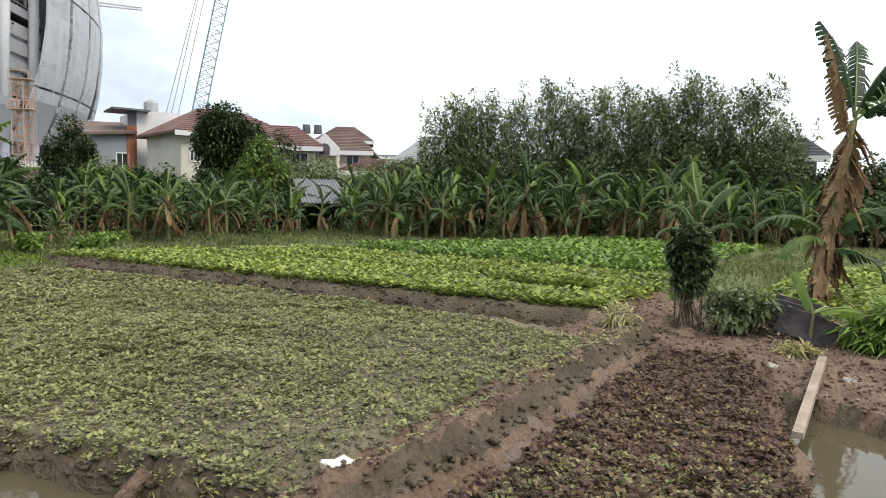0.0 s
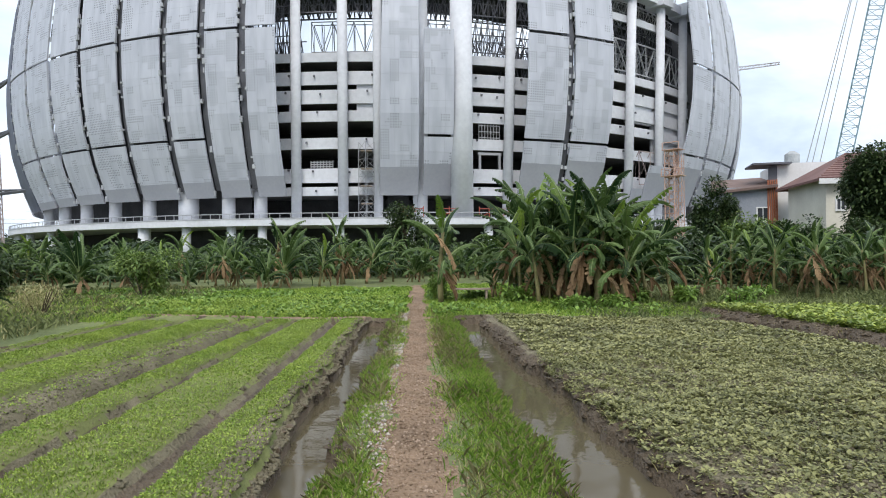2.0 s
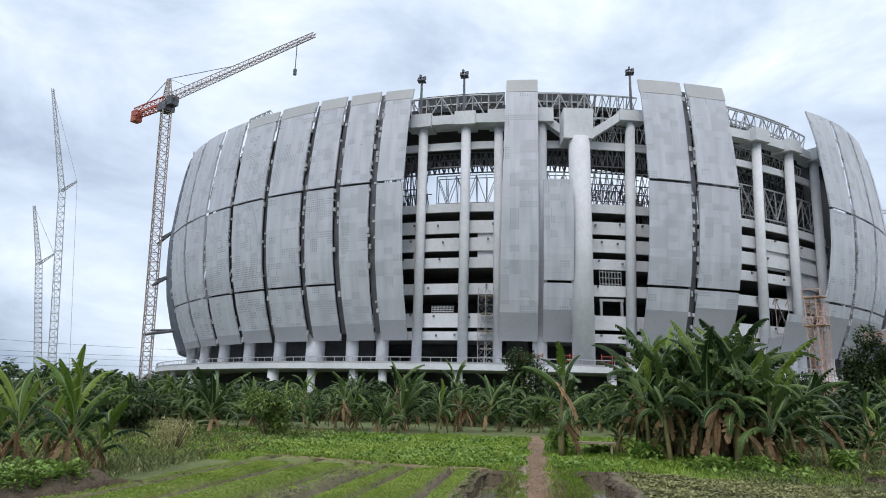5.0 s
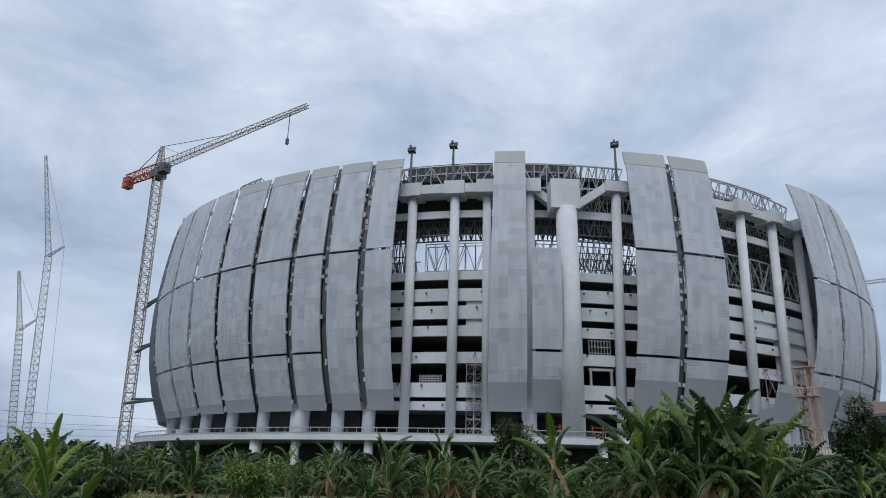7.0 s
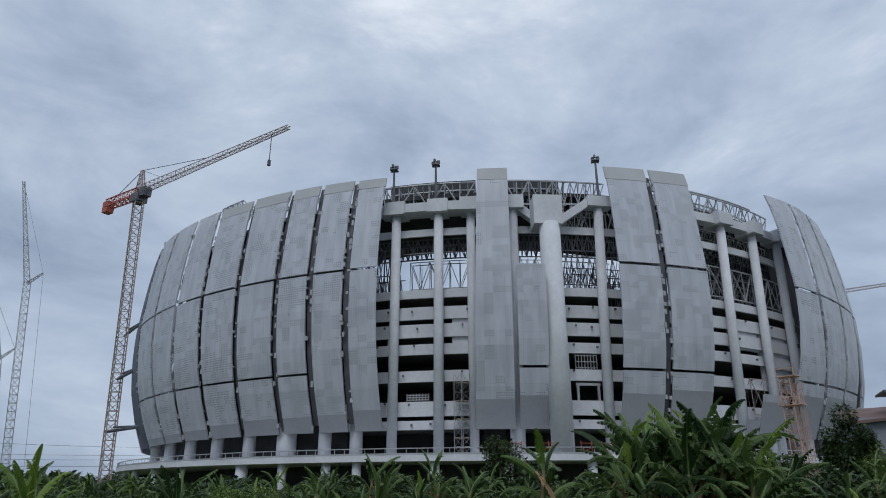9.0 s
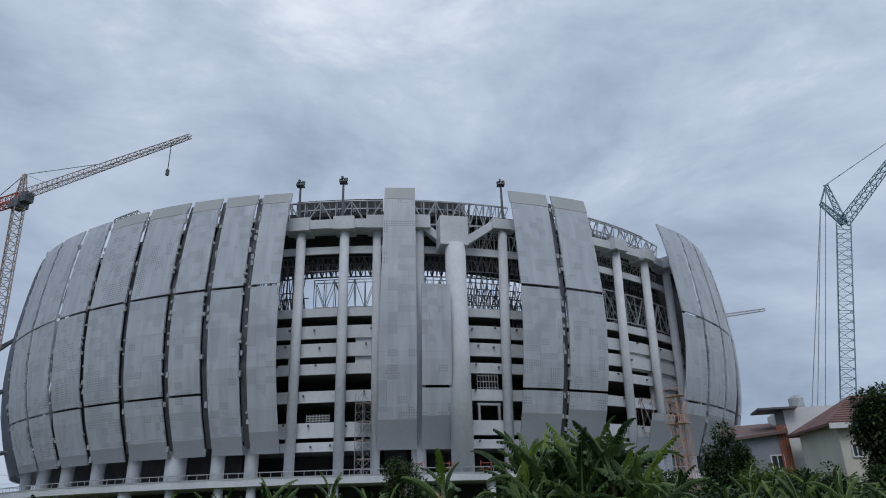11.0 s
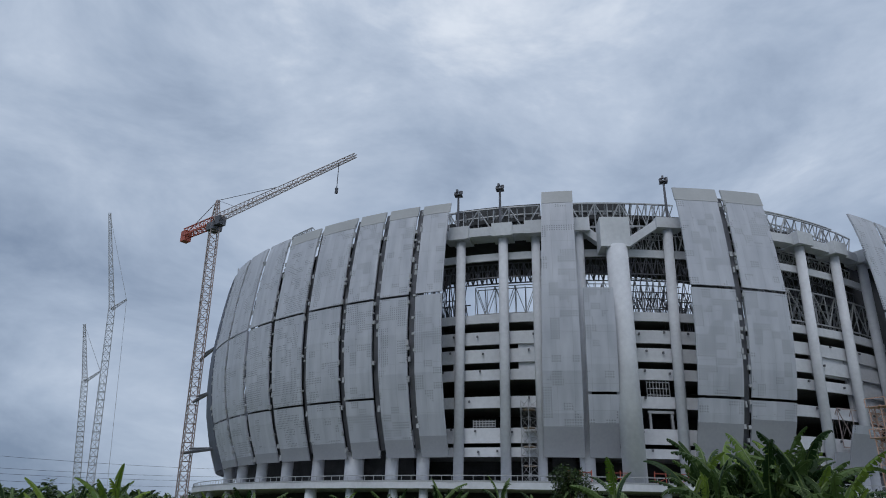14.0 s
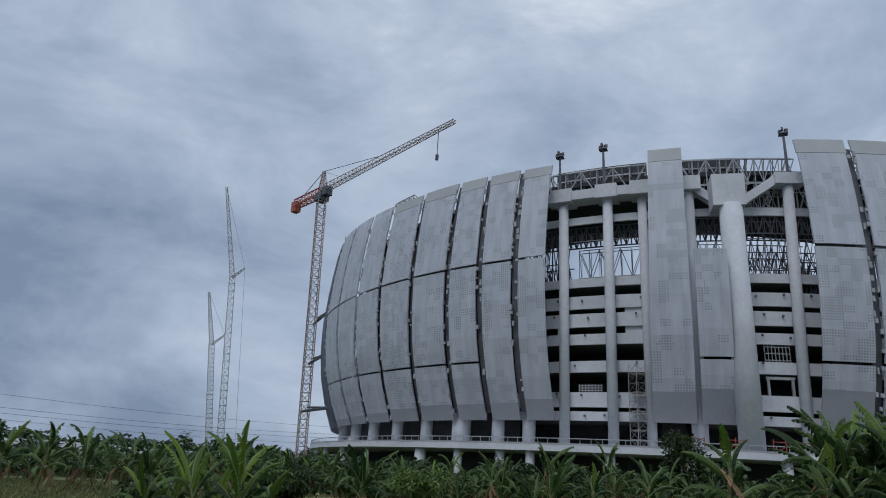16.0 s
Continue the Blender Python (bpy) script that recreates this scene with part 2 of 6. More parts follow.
M_BARK = surface("bark", (0.07, 0.05, 0.035), (0.18, 0.14, 0.10), 0.9, 2.0, 14.0, 0.6)
M_ROOF = surface("red_clay_roof", (0.115, 0.06, 0.055), (0.2, 0.115, 0.105), 0.8, 0.5, 7.0, 0.3)
M_ROOF_DARK = surface("brown_clay_roof", (0.11, 0.075, 0.068), (0.19, 0.135, 0.12), 0.85, 0.5, 7.0, 0.3)
M_WALL_CREAM = surface("cream_wall", (0.56, 0.53, 0.46), (0.72, 0.69, 0.61), 0.85, 0.4, 6.0, 0.1)
M_WALL_WHITE = surface("white_wall", (0.60, 0.60, 0.60), (0.76, 0.76, 0.77), 0.85, 0.4, 6.0, 0.1)
M_WALL_GREY = surface("grey_wall", (0.20, 0.22, 0.26), (0.32, 0.34, 0.38), 0.85, 0.4, 6.0, 0.1)
M_RUST = surface("rusty_sheet", (0.22, 0.07, 0.04), (0.40, 0.16, 0.09), 0.8, 1.0, 8.0, 0.2)
M_GLASS = surface("dark_window_glass", (0.02, 0.024, 0.03), (0.05, 0.055, 0.065), 0.12, 0.5, 4.0, 0.0)
M_WOOD = surface("weathered_wood", (0.20, 0.15, 0.11), (0.42, 0.35, 0.28), 0.85, 2.0, 20.0, 0.4)
M_SHEET = surface("grey_metal_sheet", (0.05, 0.045, 0.045), (0.19, 0.165, 0.155), 0.65, 3.0, 12.0, 0.2, 0.1)
M_ROOFSHEET = surface("pale_fibre_sheet", (0.25, 0.27, 0.28), (0.42, 0.44, 0.45), 0.75, 1.0, 8.0, 0.1)
M_BLUE = surface("blue_tarp", (0.03, 0.06, 0.16), (0.08, 0.13, 0.28), 0.5, 2.0, 9.0, 0.1)
M_BAG = surface("white_plastic", (0.66, 0.66, 0.66), (0.85, 0.85, 0.85), 0.4, 3.0, 20.0, 0.3)
M_STONE = surface("pale_stone", (0.24, 0.21, 0.18), (0.50, 0.46, 0.41), 0.85, 3.0, 18.0, 0.4)
M_GRIT = surface("brown_grit", (0.22, 0.155, 0.11), (0.42, 0.32, 0.24), 0.9, 3.0, 18.0, 0.3)


# ---- mesh helpers ----
class Build:
    """Collects points and faces for one mesh."""

    def __init__(self):
        self.v, self.f = [], []

    def face(self, *pts):
        k = len(self.v)
        self.v += [tuple(p) for p in pts]
        self.f.append(tuple(range(k, k + len(pts))))

    def hexa(self, lo, hi):
        """A solid between two rings of four points."""
        k = len(self.v)
        self.v += [tuple(p) for p in lo] + [tuple(p) for p in hi]
        for q in ((3, 2, 1, 0), (4, 5, 6, 7), (0, 1, 5, 4), (1, 2, 6, 5), (2, 3, 7, 6), (3, 0, 4, 7)):
            self.f.append(tuple(k + i for i in q))

    def box(self, cx, cy, cz, sx, sy, sz, turn=0.0):
        c, s = math.cos(turn), math.sin(turn)
        ring = [(cx + c * a * sx / 2 - s * b * sy / 2, cy + s * a * sx / 2 + c * b * sy / 2) for a, b in ((-1, -1), (1, -1), (1, 1), (-1, 1))]
        self.hexa([(x, y, cz - sz / 2) for x, y in ring], [(x, y, cz + sz / 2) for x, y in ring])

    def tube(self, a, b, r0, r1=None, n=6):
        a, b = Vector(a), Vector(b)
        r1 = r0 if r1 is None else r1
        d = (b - a).normalized()
        u = d.orthogonal().normalized()
        w = d.cross(u)
        k = len(self.v)
        for p, r in ((a, r0), (b, r1)):
            for i in range(n):
                t = 2 * math.pi * i / n
                self.v.append(tuple(p + u * (r * math.cos(t)) + w * (r * math.sin(t))))
        for i in range(n):
            j = (i + 1) % n
            self.f.append((k + i, k + j, k + n + j, k + n + i))
        self.f.append(tuple(k + n - 1 - i for i in range(n)))
        self.f.append(tuple(k + n + i for i in range(n)))

    def lattice(self, a, b, w0, w1, bays, r, n=4):
        """A square lattice mast or boom from a to b, with chords, rungs and diagonals."""
        a, b = Vector(a), Vector(b)
        d = (b - a).normalized()
        u = Vector((0, 0, 1)).cross(d)
        u = Vector((1, 0, 0)) if u.length < 0.05 else u.normalized()
        w = d.cross(u).normalized()
        rings = []
        for i in range(bays + 1):
            t = i / bays
            h = (w0 + (w1 - w0) * t) / 2
            c = a + (b - a) * t
            rings.append([c + u * (x * h) + w * (y * h) for x, y in ((-1, -1), (1, -1), (1, 1), (-1, 1))])
        for i in range(bays):
            for k in range(4):
                self.tube(rings[i][k], rings[i + 1][k], r, n=n)
                self.tube(rings[i][k], rings[i][(k + 1) % 4], r * 0.6, n=3)
                self.tube(rings[i][k], rings[i + 1][(k + 1) % 4], r * 0.6, n=3)

    def mesh(self, name, smooth=False):
        me = bpy.data.meshes.new(name)
        me.from_pydata(self.v, [], self.f)
        if smooth:
            me.shade_smooth()
        return me


def part(name, made, material, parent=None, label="", smooth=False):
    """Links a Build (or mesh) as one mesh object under a thing."""
    me = made.mesh(name, smooth) if isinstance(made, Build) else made
    if not me.materials:
        me.materials.append(material)
    ob = new(name, me)
    if parent is not None:
        ob.parent = parent
    if label:
        tagged(ob, label)
    return ob


def thing(name, label, category, group="", kind="", m=None):
    ob = tagged(new(name), label, category, group, kind)
    if m is not None:
        ob.matrix_basis = m
    return ob


def fast_mesh(name, verts, faces, material):
    """A mesh from numpy arrays; faces all have the same number of corners."""
    me = bpy.data.meshes.new(name)
    verts, faces = np.asarray(verts, np.float32), np.asarray(faces, np.int32)
    k = faces.shape[1]
    me.vertices.add(len(verts))
    me.vertices.foreach_set("co", verts.ravel())
    me.loops.add(faces.size)
    me.loops.foreach_set("vertex_index", faces.ravel())
    me.polygons.add(len(faces))
    me.polygons.foreach_set("loop_start", np.arange(0, faces.size, k, dtype=np.int32))
    me.update(calc_edges=True)
    me.materials.append(material)
    return me


rng = np.random.default_rng(7)


def vnoise(x, y, seed=0):
    """Smooth value noise in 0..1 on arrays."""
    x, y = np.asarray(x, float) + seed * 17.31, np.asarray(y, float) - seed * 9.77
    xi, yi = np.floor(x), np.floor(y)
    fx, fy = x - xi, y - yi
    fx, fy = fx * fx * (3 - 2 * fx), fy * fy * (3 - 2 * fy)

    def h(a, b):
        q = np.sin(a * 127.1 + b * 311.7 + seed * 74.7) * 43758.5453
        return q - np.floor(q)

    return (h(xi, yi) * (1 - fx) + h(xi + 1, yi) * fx) * (1 - fy) + (h(xi, yi + 1) * (1 - fx) + h(xi + 1, yi + 1) * fx) * fy


def step(a, b, x):
    t = np.clip((x - a) / (b - a), 0, 1)
    return t * t * (3 - 2 * t)


# ---- the ground: s runs along the footpath, r to its right ----
DS, DR = np.array([-0.719, 0.695]), np.array([0.695, 0.719])
FURROWS = ((-2.81, 0.0, 0.2, 0.18), (-4.13, 0.015, 0.28, 0.14), (-5.08, 0.029, 0.36, 0.16), (-6.03, 0.029, 0.33, 0.15), (-7.65, 0.033, 0.36, 0.19), (-9.0, 0.0, 0.36, 0.19))
GREEN_FURROWS = ((13.3, 0.22, 0.22), (15.3, 0.16, 0.16), (17.6, 0.3, 0.55), (21.0, 0.18, 0.3), (25.0, 0.15, 0.3))
GRASS_, PATH_, BED_, MUD_, WET_, DARK_, SEED_, BANK_ = range(8)


def to_xy(s, r):
    return s * DS[0] + r * DR[0], s * DS[1] + r * DR[1]


def bed_edge(s):
    """The ditch side of the long bed."""
    return 2.02 - 0.05 * np.clip(s - 8, 0, 9) + 0.7 * np.clip((6.5 - s) / 3.0, 0, 1.2)


def dark_edge(r):
    """The pond side of the dark bed."""
    return 0.62 + np.clip((r - 5.0) / 4.0, -1.0, 1.0) * 1.15


def plots(s, r):
    """Height and kind of ground at (s, r)."""
    s, r = np.broadcast_arrays(np.asarray(s, float), np.asarray(r, float))
    far = np.hypot(s, r)
    w1 = (vnoise(s * 1.3, r * 1.3, 1) - 0.5) * 0.26 + (vnoise(s * 4.5, r * 4.5, 2) - 0.5) * 0.11
    w2 = (vnoise(s * 1.3, r * 1.3, 3) - 0.5) * 0.26 + (vnoise(s * 4.5, r * 4.5, 4) - 0.5) * 0.11
    S, R = s + w1, r + w2
    clod = (vnoise(s * 4.2, r * 4.2, 9) - 0.5) * 0.8 + (vnoise(s * 9, r * 9, 5) - 0.5) + 0.8 * (vnoise(s * 17, r * 17, 6) - 0.5)
    roll = (vnoise(s * 0.35, r * 0.35, 7) - 0.5) * np.where(far > 26, 0.3, 0.10)
    h = roll + clod * 0.03
    kind = np.full(s.shape, GRASS_)

    def lay(mask, height, k):
        nonlocal h, kind
        h = np.where(mask, height, h)
        kind = np.where(mask, k, kind)

    # footpath, slightly hollow, with pale gravelly edges
    lay((r + w2 * 1.5 > -0.76) & (r + w2 * 1.5 < 0.02) & (S > -9) & (S < 41), -0.02 + clod * 0.025 + 0.1 * (r + 0.37) ** 2, PATH_)
    # seed beds with furrows
    seed_end = 20.4 + 0.38 * np.clip(-R - 4, 0, 6)
    seed = (R < -1.8) & (R > -9.4) & (S < seed_end) & (S > -9)
    hs = 0.03 + clod * 0.022
    for c, slope, depth, width in FURROWS:
        hs = hs - depth * np.exp(-(((r + w2 * 0.25 - c - slope * (s - 12)) / width) ** 2))
    lay(seed, hs, SEED_)
    lay(seed & (hs < -0.035), hs, BED_)
    # furrow bottoms take the dark bank colour in place of their shade
    lay(seed & (hs < -0.09), hs, BANK_)
    bare = r + w2 * 1.6 - 0.029 * (s - 12)
    lay(seed & (bare > -5.75) & (bare < -5.05) & (hs >= -0.035) & (s < 19), hs + 0.02 + clod * 0.03, BED_)
    lay((np.abs(S - seed_end - 0.3) < 0.25) & (R < -1.8) & (R > -9.6), 0.03 + clod * 0.03, PATH_)
    lay((R < -9.4) & (R > -10.2) & (S < 15.5), -0.45, BANK_)
    lay((R <= -10.2) & (R > -10.75) & (S < 15.5), 0.22 * step(10.2, 10.75, -R) - 0.05 + clod * 0.08, BANK_)
    lay((R <= -10.75) & (R > -34) & (S < 15.5) & (S > -9), 0.20 + roll + clod * 0.05, GRASS_)
    # left ditch
    lay((R > -1.9 - 0.012 * (S - 6)) & (R < -1.02) & (S < 20.6) & (S > -9), -0.10 + clod * 0.05, BANK_)
    lay((R > -1.74 - 0.012 * (S - 6)) & (R < -1.2) & (S < 20.4) & (S > -9), -0.52, BANK_)
    # long bed beside the right ditch
    edge = bed_edge(s)
    Q = R + 0.11 * np.clip(S - 5, -3, 16)
    bed = (R > edge) & (Q < 9.5) & (S > 3.3 + 0.085 * np.clip(R - 3.4, 0, 7)) & (S < 21.8 - 0.48 * R)
    lay(bed, 0.05 + clod * 0.07 + (vnoise(s * 1.1, r * 1.1, 8) - 0.5) * 0.08, BED_)
    lay(bed & (R < edge + 0.13), -0.04 + clod * 0.12, BANK_)
    lay((R > 0.78) & (R <= edge) & (S < 20.9) & (S > 2.2), -0.10 + clod * 0.1, BANK_)
    lay((R > 0.95 - 0.02 * (S - 8)) & (R < edge - 0.06) & (S < 20.6) & (S > 2.5), -0.55, BANK_)
    # channel and the raised green beds
    far_end = 20.9 - 0.35 * np.clip(R - 9.6, -2, 30)
    lay((Q > 9.5) & (Q < 10.25) & (S > 4.2) & (S < 19.5), -0.42, BANK_)
    greens = (Q > 10.25) & (R < 31) & (S > 4.3 + np.clip(R - 13.6, 0, 4) * 0.4) & (S < np.maximum(far_end, 13.5))
    hg = 0.0 + 0.19 * step(10.25, 10.55, Q) + clod * 0.05
    for c, depth, width in GREEN_FURROWS:
        hg = hg - depth * np.exp(-(((r + w2 * 0.4 - c) / width) ** 2))
    lay(greens, hg, BED_)
    lay(greens & (Q < 10.6), hg, BANK_)
    lay((R > 13.9) & (R < 24) & (S > -7) & (S < 3.0), 0.12 + clod * 0.05, BED_)
    # ridge, wet trench, dark bed, pond and mud
    mud = (S < 3.45 + 0.085 * np.clip(R - 3.4, 0, 7)) & (S > -5) & (R > 1.9) & (R < 13.5)
    lay(mud, 0.03 + clod * 0.10, MUD_)
    lay((S < 4.6) & (S > 3) & (R > 9.0) & (R < 13.8), 0.08 + clod * 0.06, MUD_)
    S = S - 0.11 * np.clip(R - 4, 0, 4.5)
    ridge = mud & (S > 2.62)
    lay(ridge, 0.20 - 1.2 * np.clip(S - 2.95, -0.4, 0.4) ** 2 + clod * 0.12, MUD_)
    lay(ridge & (S < 2.86), 0.07 + clod * 0.09, BANK_)
    lay(mud & (S > 2.38) & (S <= 2.62) & (R < 8.1), -0.04 + clod * 0.07, MUD_)
    lay(mud & (S > 2.45) & (S <= 2.55) & (R < 8.1) & (R > 4.4), -0.08 + clod * 0.05, WET_)
    S_ = s + w1
    lay(mud & (S <= 2.38) & (S_ > dark_edge(R)) & (R < 8.9), 0.09 + clod * 0.10, DARK_)
    lay(mud & (S_ <= dark_edge(R)) & (S_ > dark_edge(R) - 0.18) & (R < 9.3), -0.08 + clod * 0.12, MUD_)
    lay((S_ <= dark_edge(R) - 0.18) & (S_ > -5) & (R > 2.6) & (R < 7.35 - 0.35 * np.clip(-S_, -1, 4)), -0.5, BANK_)
    return h, kind


def axis(dense, lo, hi, step_in, reach):
    a = list(np.arange(lo, hi + 1e-6, step_in))
    g, x = dense, hi
    while x < reach:
        x += g
        a.append(x)
        g *= 1.16
    g, x = dense, lo
    while x > -reach:
        x -= g
        a.insert(0, x)
        g *= 1.16
    return np.array(a)


gs, gr = axis(0.14, 1.0, 22.5, 0.075, 1500), axis(0.12, -10.8, 13.5, 0.075, 1500)
SS, RR = np.meshgrid(gs, gr, indexing="ij")
HH, KK = plots(SS, RR)
HH = np.where(np.hypot(SS, RR) > 90, -0.05, HH)
GX, GY = to_xy(SS, RR)
ns, nr = SS.shape
idx = np.arange(ns * nr).reshape(ns, nr)
quads = np.stack([idx[:-1, :-1], idx[:-1, 1:], idx[1:, 1:], idx[1:, :-1]], -1).reshape(-1, 4)[:, ::-1]
ground_mesh = fast_mesh("ground", np.stack([GX, GY, HH], -1).reshape(-1, 3), quads, M_GRASS_GROUND)
for m_ in (M_PATH, M_BED, M_MUD, M_WET, M_DARKSOIL, M_SEED, M_BANK):
    ground_mesh.materials.append(m_)
ground_mesh.polygons.foreach_set("material_index", KK[:-1, :-1].reshape(-1).astype(np.int32))
ground_mesh.shade_smooth()
ground = tagged(new("ground", ground_mesh), "garden ground of grass, soil beds, mud and dirt path", "ground", kind="structure")


def water(s0, s1, r0, r1, z, label):
    b = Build()
    n_ = 12
    for i in range(n_):
        a, c = s0 + (s1 - s0) * i / n_, s0 + (s1 - s0) * (i + 1) / n_
        b.face(*[(*to_xy(p, q), z) for p, q in ((a, r0), (a, r1), (c, r1), (c, r0))][::-1])
    return tagged(part("water", b, M_WATER), label, "water", kind="structure")


water(-8.9, 20.5, -2.2, -0.9, -0.26, "still muddy water in a narrow ditch beside the path")
water(2.3, 20.9, 0.7, 3.2, -0.22, "still muddy water in the wider ditch by the bed")
water(4.2, 19.4, 7.6, 10.4, -0.20, "brown water in a channel between raised beds")
water(-5.0, 2.4, 2.4, 8.8, -0.16, "brown pond water reflecting the bright sky")
water(-8.9, 15.5, -10.4, -9.2, -0.20, "dark water at the foot of an earth bank")


# ---- small plants ----
def height_at(s, r):
    return plots(s, r)[0]


def kites(px, py, pz, yaw, pitch, length, width):
    """One folded kite-shaped leaf per point, as arrays of points and quads."""
    n_ = len(px)
    c, s_ = np.cos(yaw), np.sin(yaw)
    cp, sp = np.cos(pitch), np.sin(pitch)
    base = np.stack([px, py, pz], -1)
    way = np.stack([c * cp, s_ * cp, sp], -1)
    side = np.stack([-s_, c, np.zeros(n_)], -1)
    mid = base + way * (length * 0.5)[:, None]
    v = np.stack([base, mid + side * (width / 2)[:, None], base + way * length[:, None] - np.array([0, 0, 1.0]) * (length * 0.18)[:, None], mid - side * (width / 2)[:, None]], 1)
    return v.reshape(-1, 3), np.arange(4 * n_).reshape(n_, 4)


def blades(px, py, pz, yaw, pitch, length, width):
    n_ = len(px)
    c, s_ = np.cos(yaw), np.sin(yaw)
    base = np.stack([px, py, pz], -1)
    side = np.stack([-s_, c, np.zeros(n_)], -1) * (width / 2)[:, None]
    way = np.stack([c * np.cos(pitch), s_ * np.cos(pitch), np.sin(pitch)], -1)
    mid = base + way * (length * 0.55)[:, None]
    tip = mid + (way * 0.6 + np.stack([c, s_, -0.3 * np.ones(n_)], -1) * 0.4) * (length * 0.45)[:, None]
    v = np.stack([base - side, base + side, mid + side * 0.8, tip, mid - side * 0.8], 1)
    return v.reshape(-1, 3), np.arange(5 * n_).reshape(n_, 5)


def crop(name, label, category, s_range, r_range, count, leaves, size, material, want, rise=(0.2, 1.0), keep=None, lift=0.0):
    """Small leafy plants spread over one kind of ground, as one object of stuff."""
    s, r = rng.uniform(*s_range, count), rng.uniform(*r_range, count)
    h, k = plots(s, r)
    ok = np.isin(k, want)
    if keep is not None:
        ok &= keep(s, r)
    s, r, h = s[ok], r[ok], h[ok]
    n_ = len(s)
    s, r, h = np.repeat(s, leaves), np.repeat(r, leaves), np.repeat(h, leaves)
    size_ = np.repeat(rng.uniform(0.6, 1.25, n_), leaves)
    x, y = to_xy(s, r)
    m_ = len(x)
    L = size * size_ * rng.uniform(0.7, 1.3, m_)
    yaw = rng.uniform(0, 2 * np.pi, m_)
    x, y = x + np.cos(yaw) * L * 0.2, y + np.sin(yaw) * L * 0.2
    v, f = kites(x, y, h - 0.005 + lift * size_ * rng.uniform(0, 1, m_), yaw, rng.uniform(*rise, m_), L, L * 0.62)
    return tagged(new(name, fast_mesh(name, v, f, material)), label, category, kind="stuff")


def grass(name, label, s_range, r_range, count, size, material, want=(GRASS_,), keep=None, wide=0.012, category="grass"):
    s, r = rng.uniform(*s_range, count), rng.uniform(*r_range, count)
    h, k = plots(s, r)
    ok = np.isin(k, want)
    if keep is not None:
        ok &= keep(s, r)
    s, r, h = s[ok], r[ok], h[ok]
    x, y = to_xy(s, r)
    m_ = len(x)
    tall = 0.5 + 1.0 * vnoise(s * 0.9, r * 0.9, 11)
    L = size * tall * rng.uniform(0.5, 1.2, m_)
    v, f = blades(x, y, h - 0.01, rng.uniform(0, 2 * np.pi, m_), rng.uniform(0.7, 1.45, m_), L, np.full(m_, wide) * rng.uniform(0.7, 1.4, m_))
    return tagged(new(name, fast_mesh(name, v, f, material)), label, category, kind="stuff")


def clods(name, label, category, s_range, r_range, count, size, material, want, sink=0.3):
    """Loose irregular lumps lying on the ground, as one object of stuff."""
    s, r = rng.uniform(*s_range, count), rng.uniform(*r_range, count)
    h, k = plots(s, r)
    ok = np.isin(k, want) & (h > -0.2)
    s, r, h = s[ok], r[ok], h[ok]
    x, y = to_xy(s, r)
    n_ = len(x)
    L = size * rng.uniform(0.4, 1.0, n_) ** 2 * 1.6
    shape = np.array([(1, 0, 0), (0, 1, 0), (-1, 0, 0), (0, -1, 0), (0, 0, 1), (0, 0, -1)], float)
    v = shape[None] * rng.uniform(0.6, 1.3, (n_, 6, 1)) * L[:, None, None] * np.array([1, 1, 0.7]) * 0.5
    v = v + rng.normal(0, 0.08, v.shape) * L[:, None, None]
    a = rng.uniform(0, 6.28, n_)
    c, d = np.cos(a)[:, None], np.sin(a)[:, None]
    vx, vy = v[..., 0] * c - v[..., 1] * d, v[..., 0] * d + v[..., 1] * c
    v = np.stack([vx + x[:, None], vy + y[:, None], v[..., 2] + (h + L * (0.35 - sink))[:, None]], -1)
    tri = np.array([(0, 1, 4), (1, 2, 4), (2, 3, 4), (3, 0, 4), (1, 0, 5), (2, 1, 5), (3, 2, 5), (0, 3, 5)])
    f = (np.arange(n_) * 6)[:, None, None] + tri[None]
    return tagged(new(name, fast_mesh(name, v.reshape(-1, 3), f.reshape(-1, 3), material)), label, category, kind="stuff")


def patchy(scale, low, seed):
    return lambda s, r: rng.uniform(0, 1, len(s)) < low + (1 - low) * step(0.35, 0.65, vnoise(s * scale, r * scale, seed))


crop("bed_plants", "yellowish green low vegetable plants on dry cracked soil", "crop", (3.5, 12.5), (1.9, 9.1), 72000, 5, 0.05, M_LEAF_BED, (BED_, BANK_), (0.1, 0.9), lambda s, r: rng.uniform(0, 1, len(s)) < (0.42 + 0.58 * step(0.3, 0.62, vnoise(s * 0.9, r * 0.9, 21))) * (0.34 + 0.66 * step(3.6, 8.5, s + (vnoise(s, r, 52) - 0.5) * 3)) * (r > bed_edge(s) - 0.02), 0.05)
crop("bed_plants", "yellowish green low vegetable plants in the far half", "crop", (12.5, 20.6), (2.0, 9.1), 30000, 5, 0.075, M_LEAF_BED, (BED_,), (0.1, 0.9), patchy(0.8, 0.5, 22), 0.05)
crop("green_vegetables", "bright yellow-green leafy vegetables on a raised bed", "crop", (4, 23), (8.6, 13.4), 18000, 6, 0.12, M_LEAF_GREEN, (BED_, BANK_), (0.1, 0.9), lambda s, r: ~((s < 8.5) & (r > 12.1) & (s > 5.5)) & (r + 0.11 * (s - 5) > 10.62), 0.12)
crop("green_vegetables", "bright green leafy vegetables in further rows", "crop", (4, 22), (13.4, 17.4), 12000, 5, 0.13, M_LEAF_GREEN, (BED_,), (0.1, 0.9), patchy(0.5, 0.45, 23), 0.12)
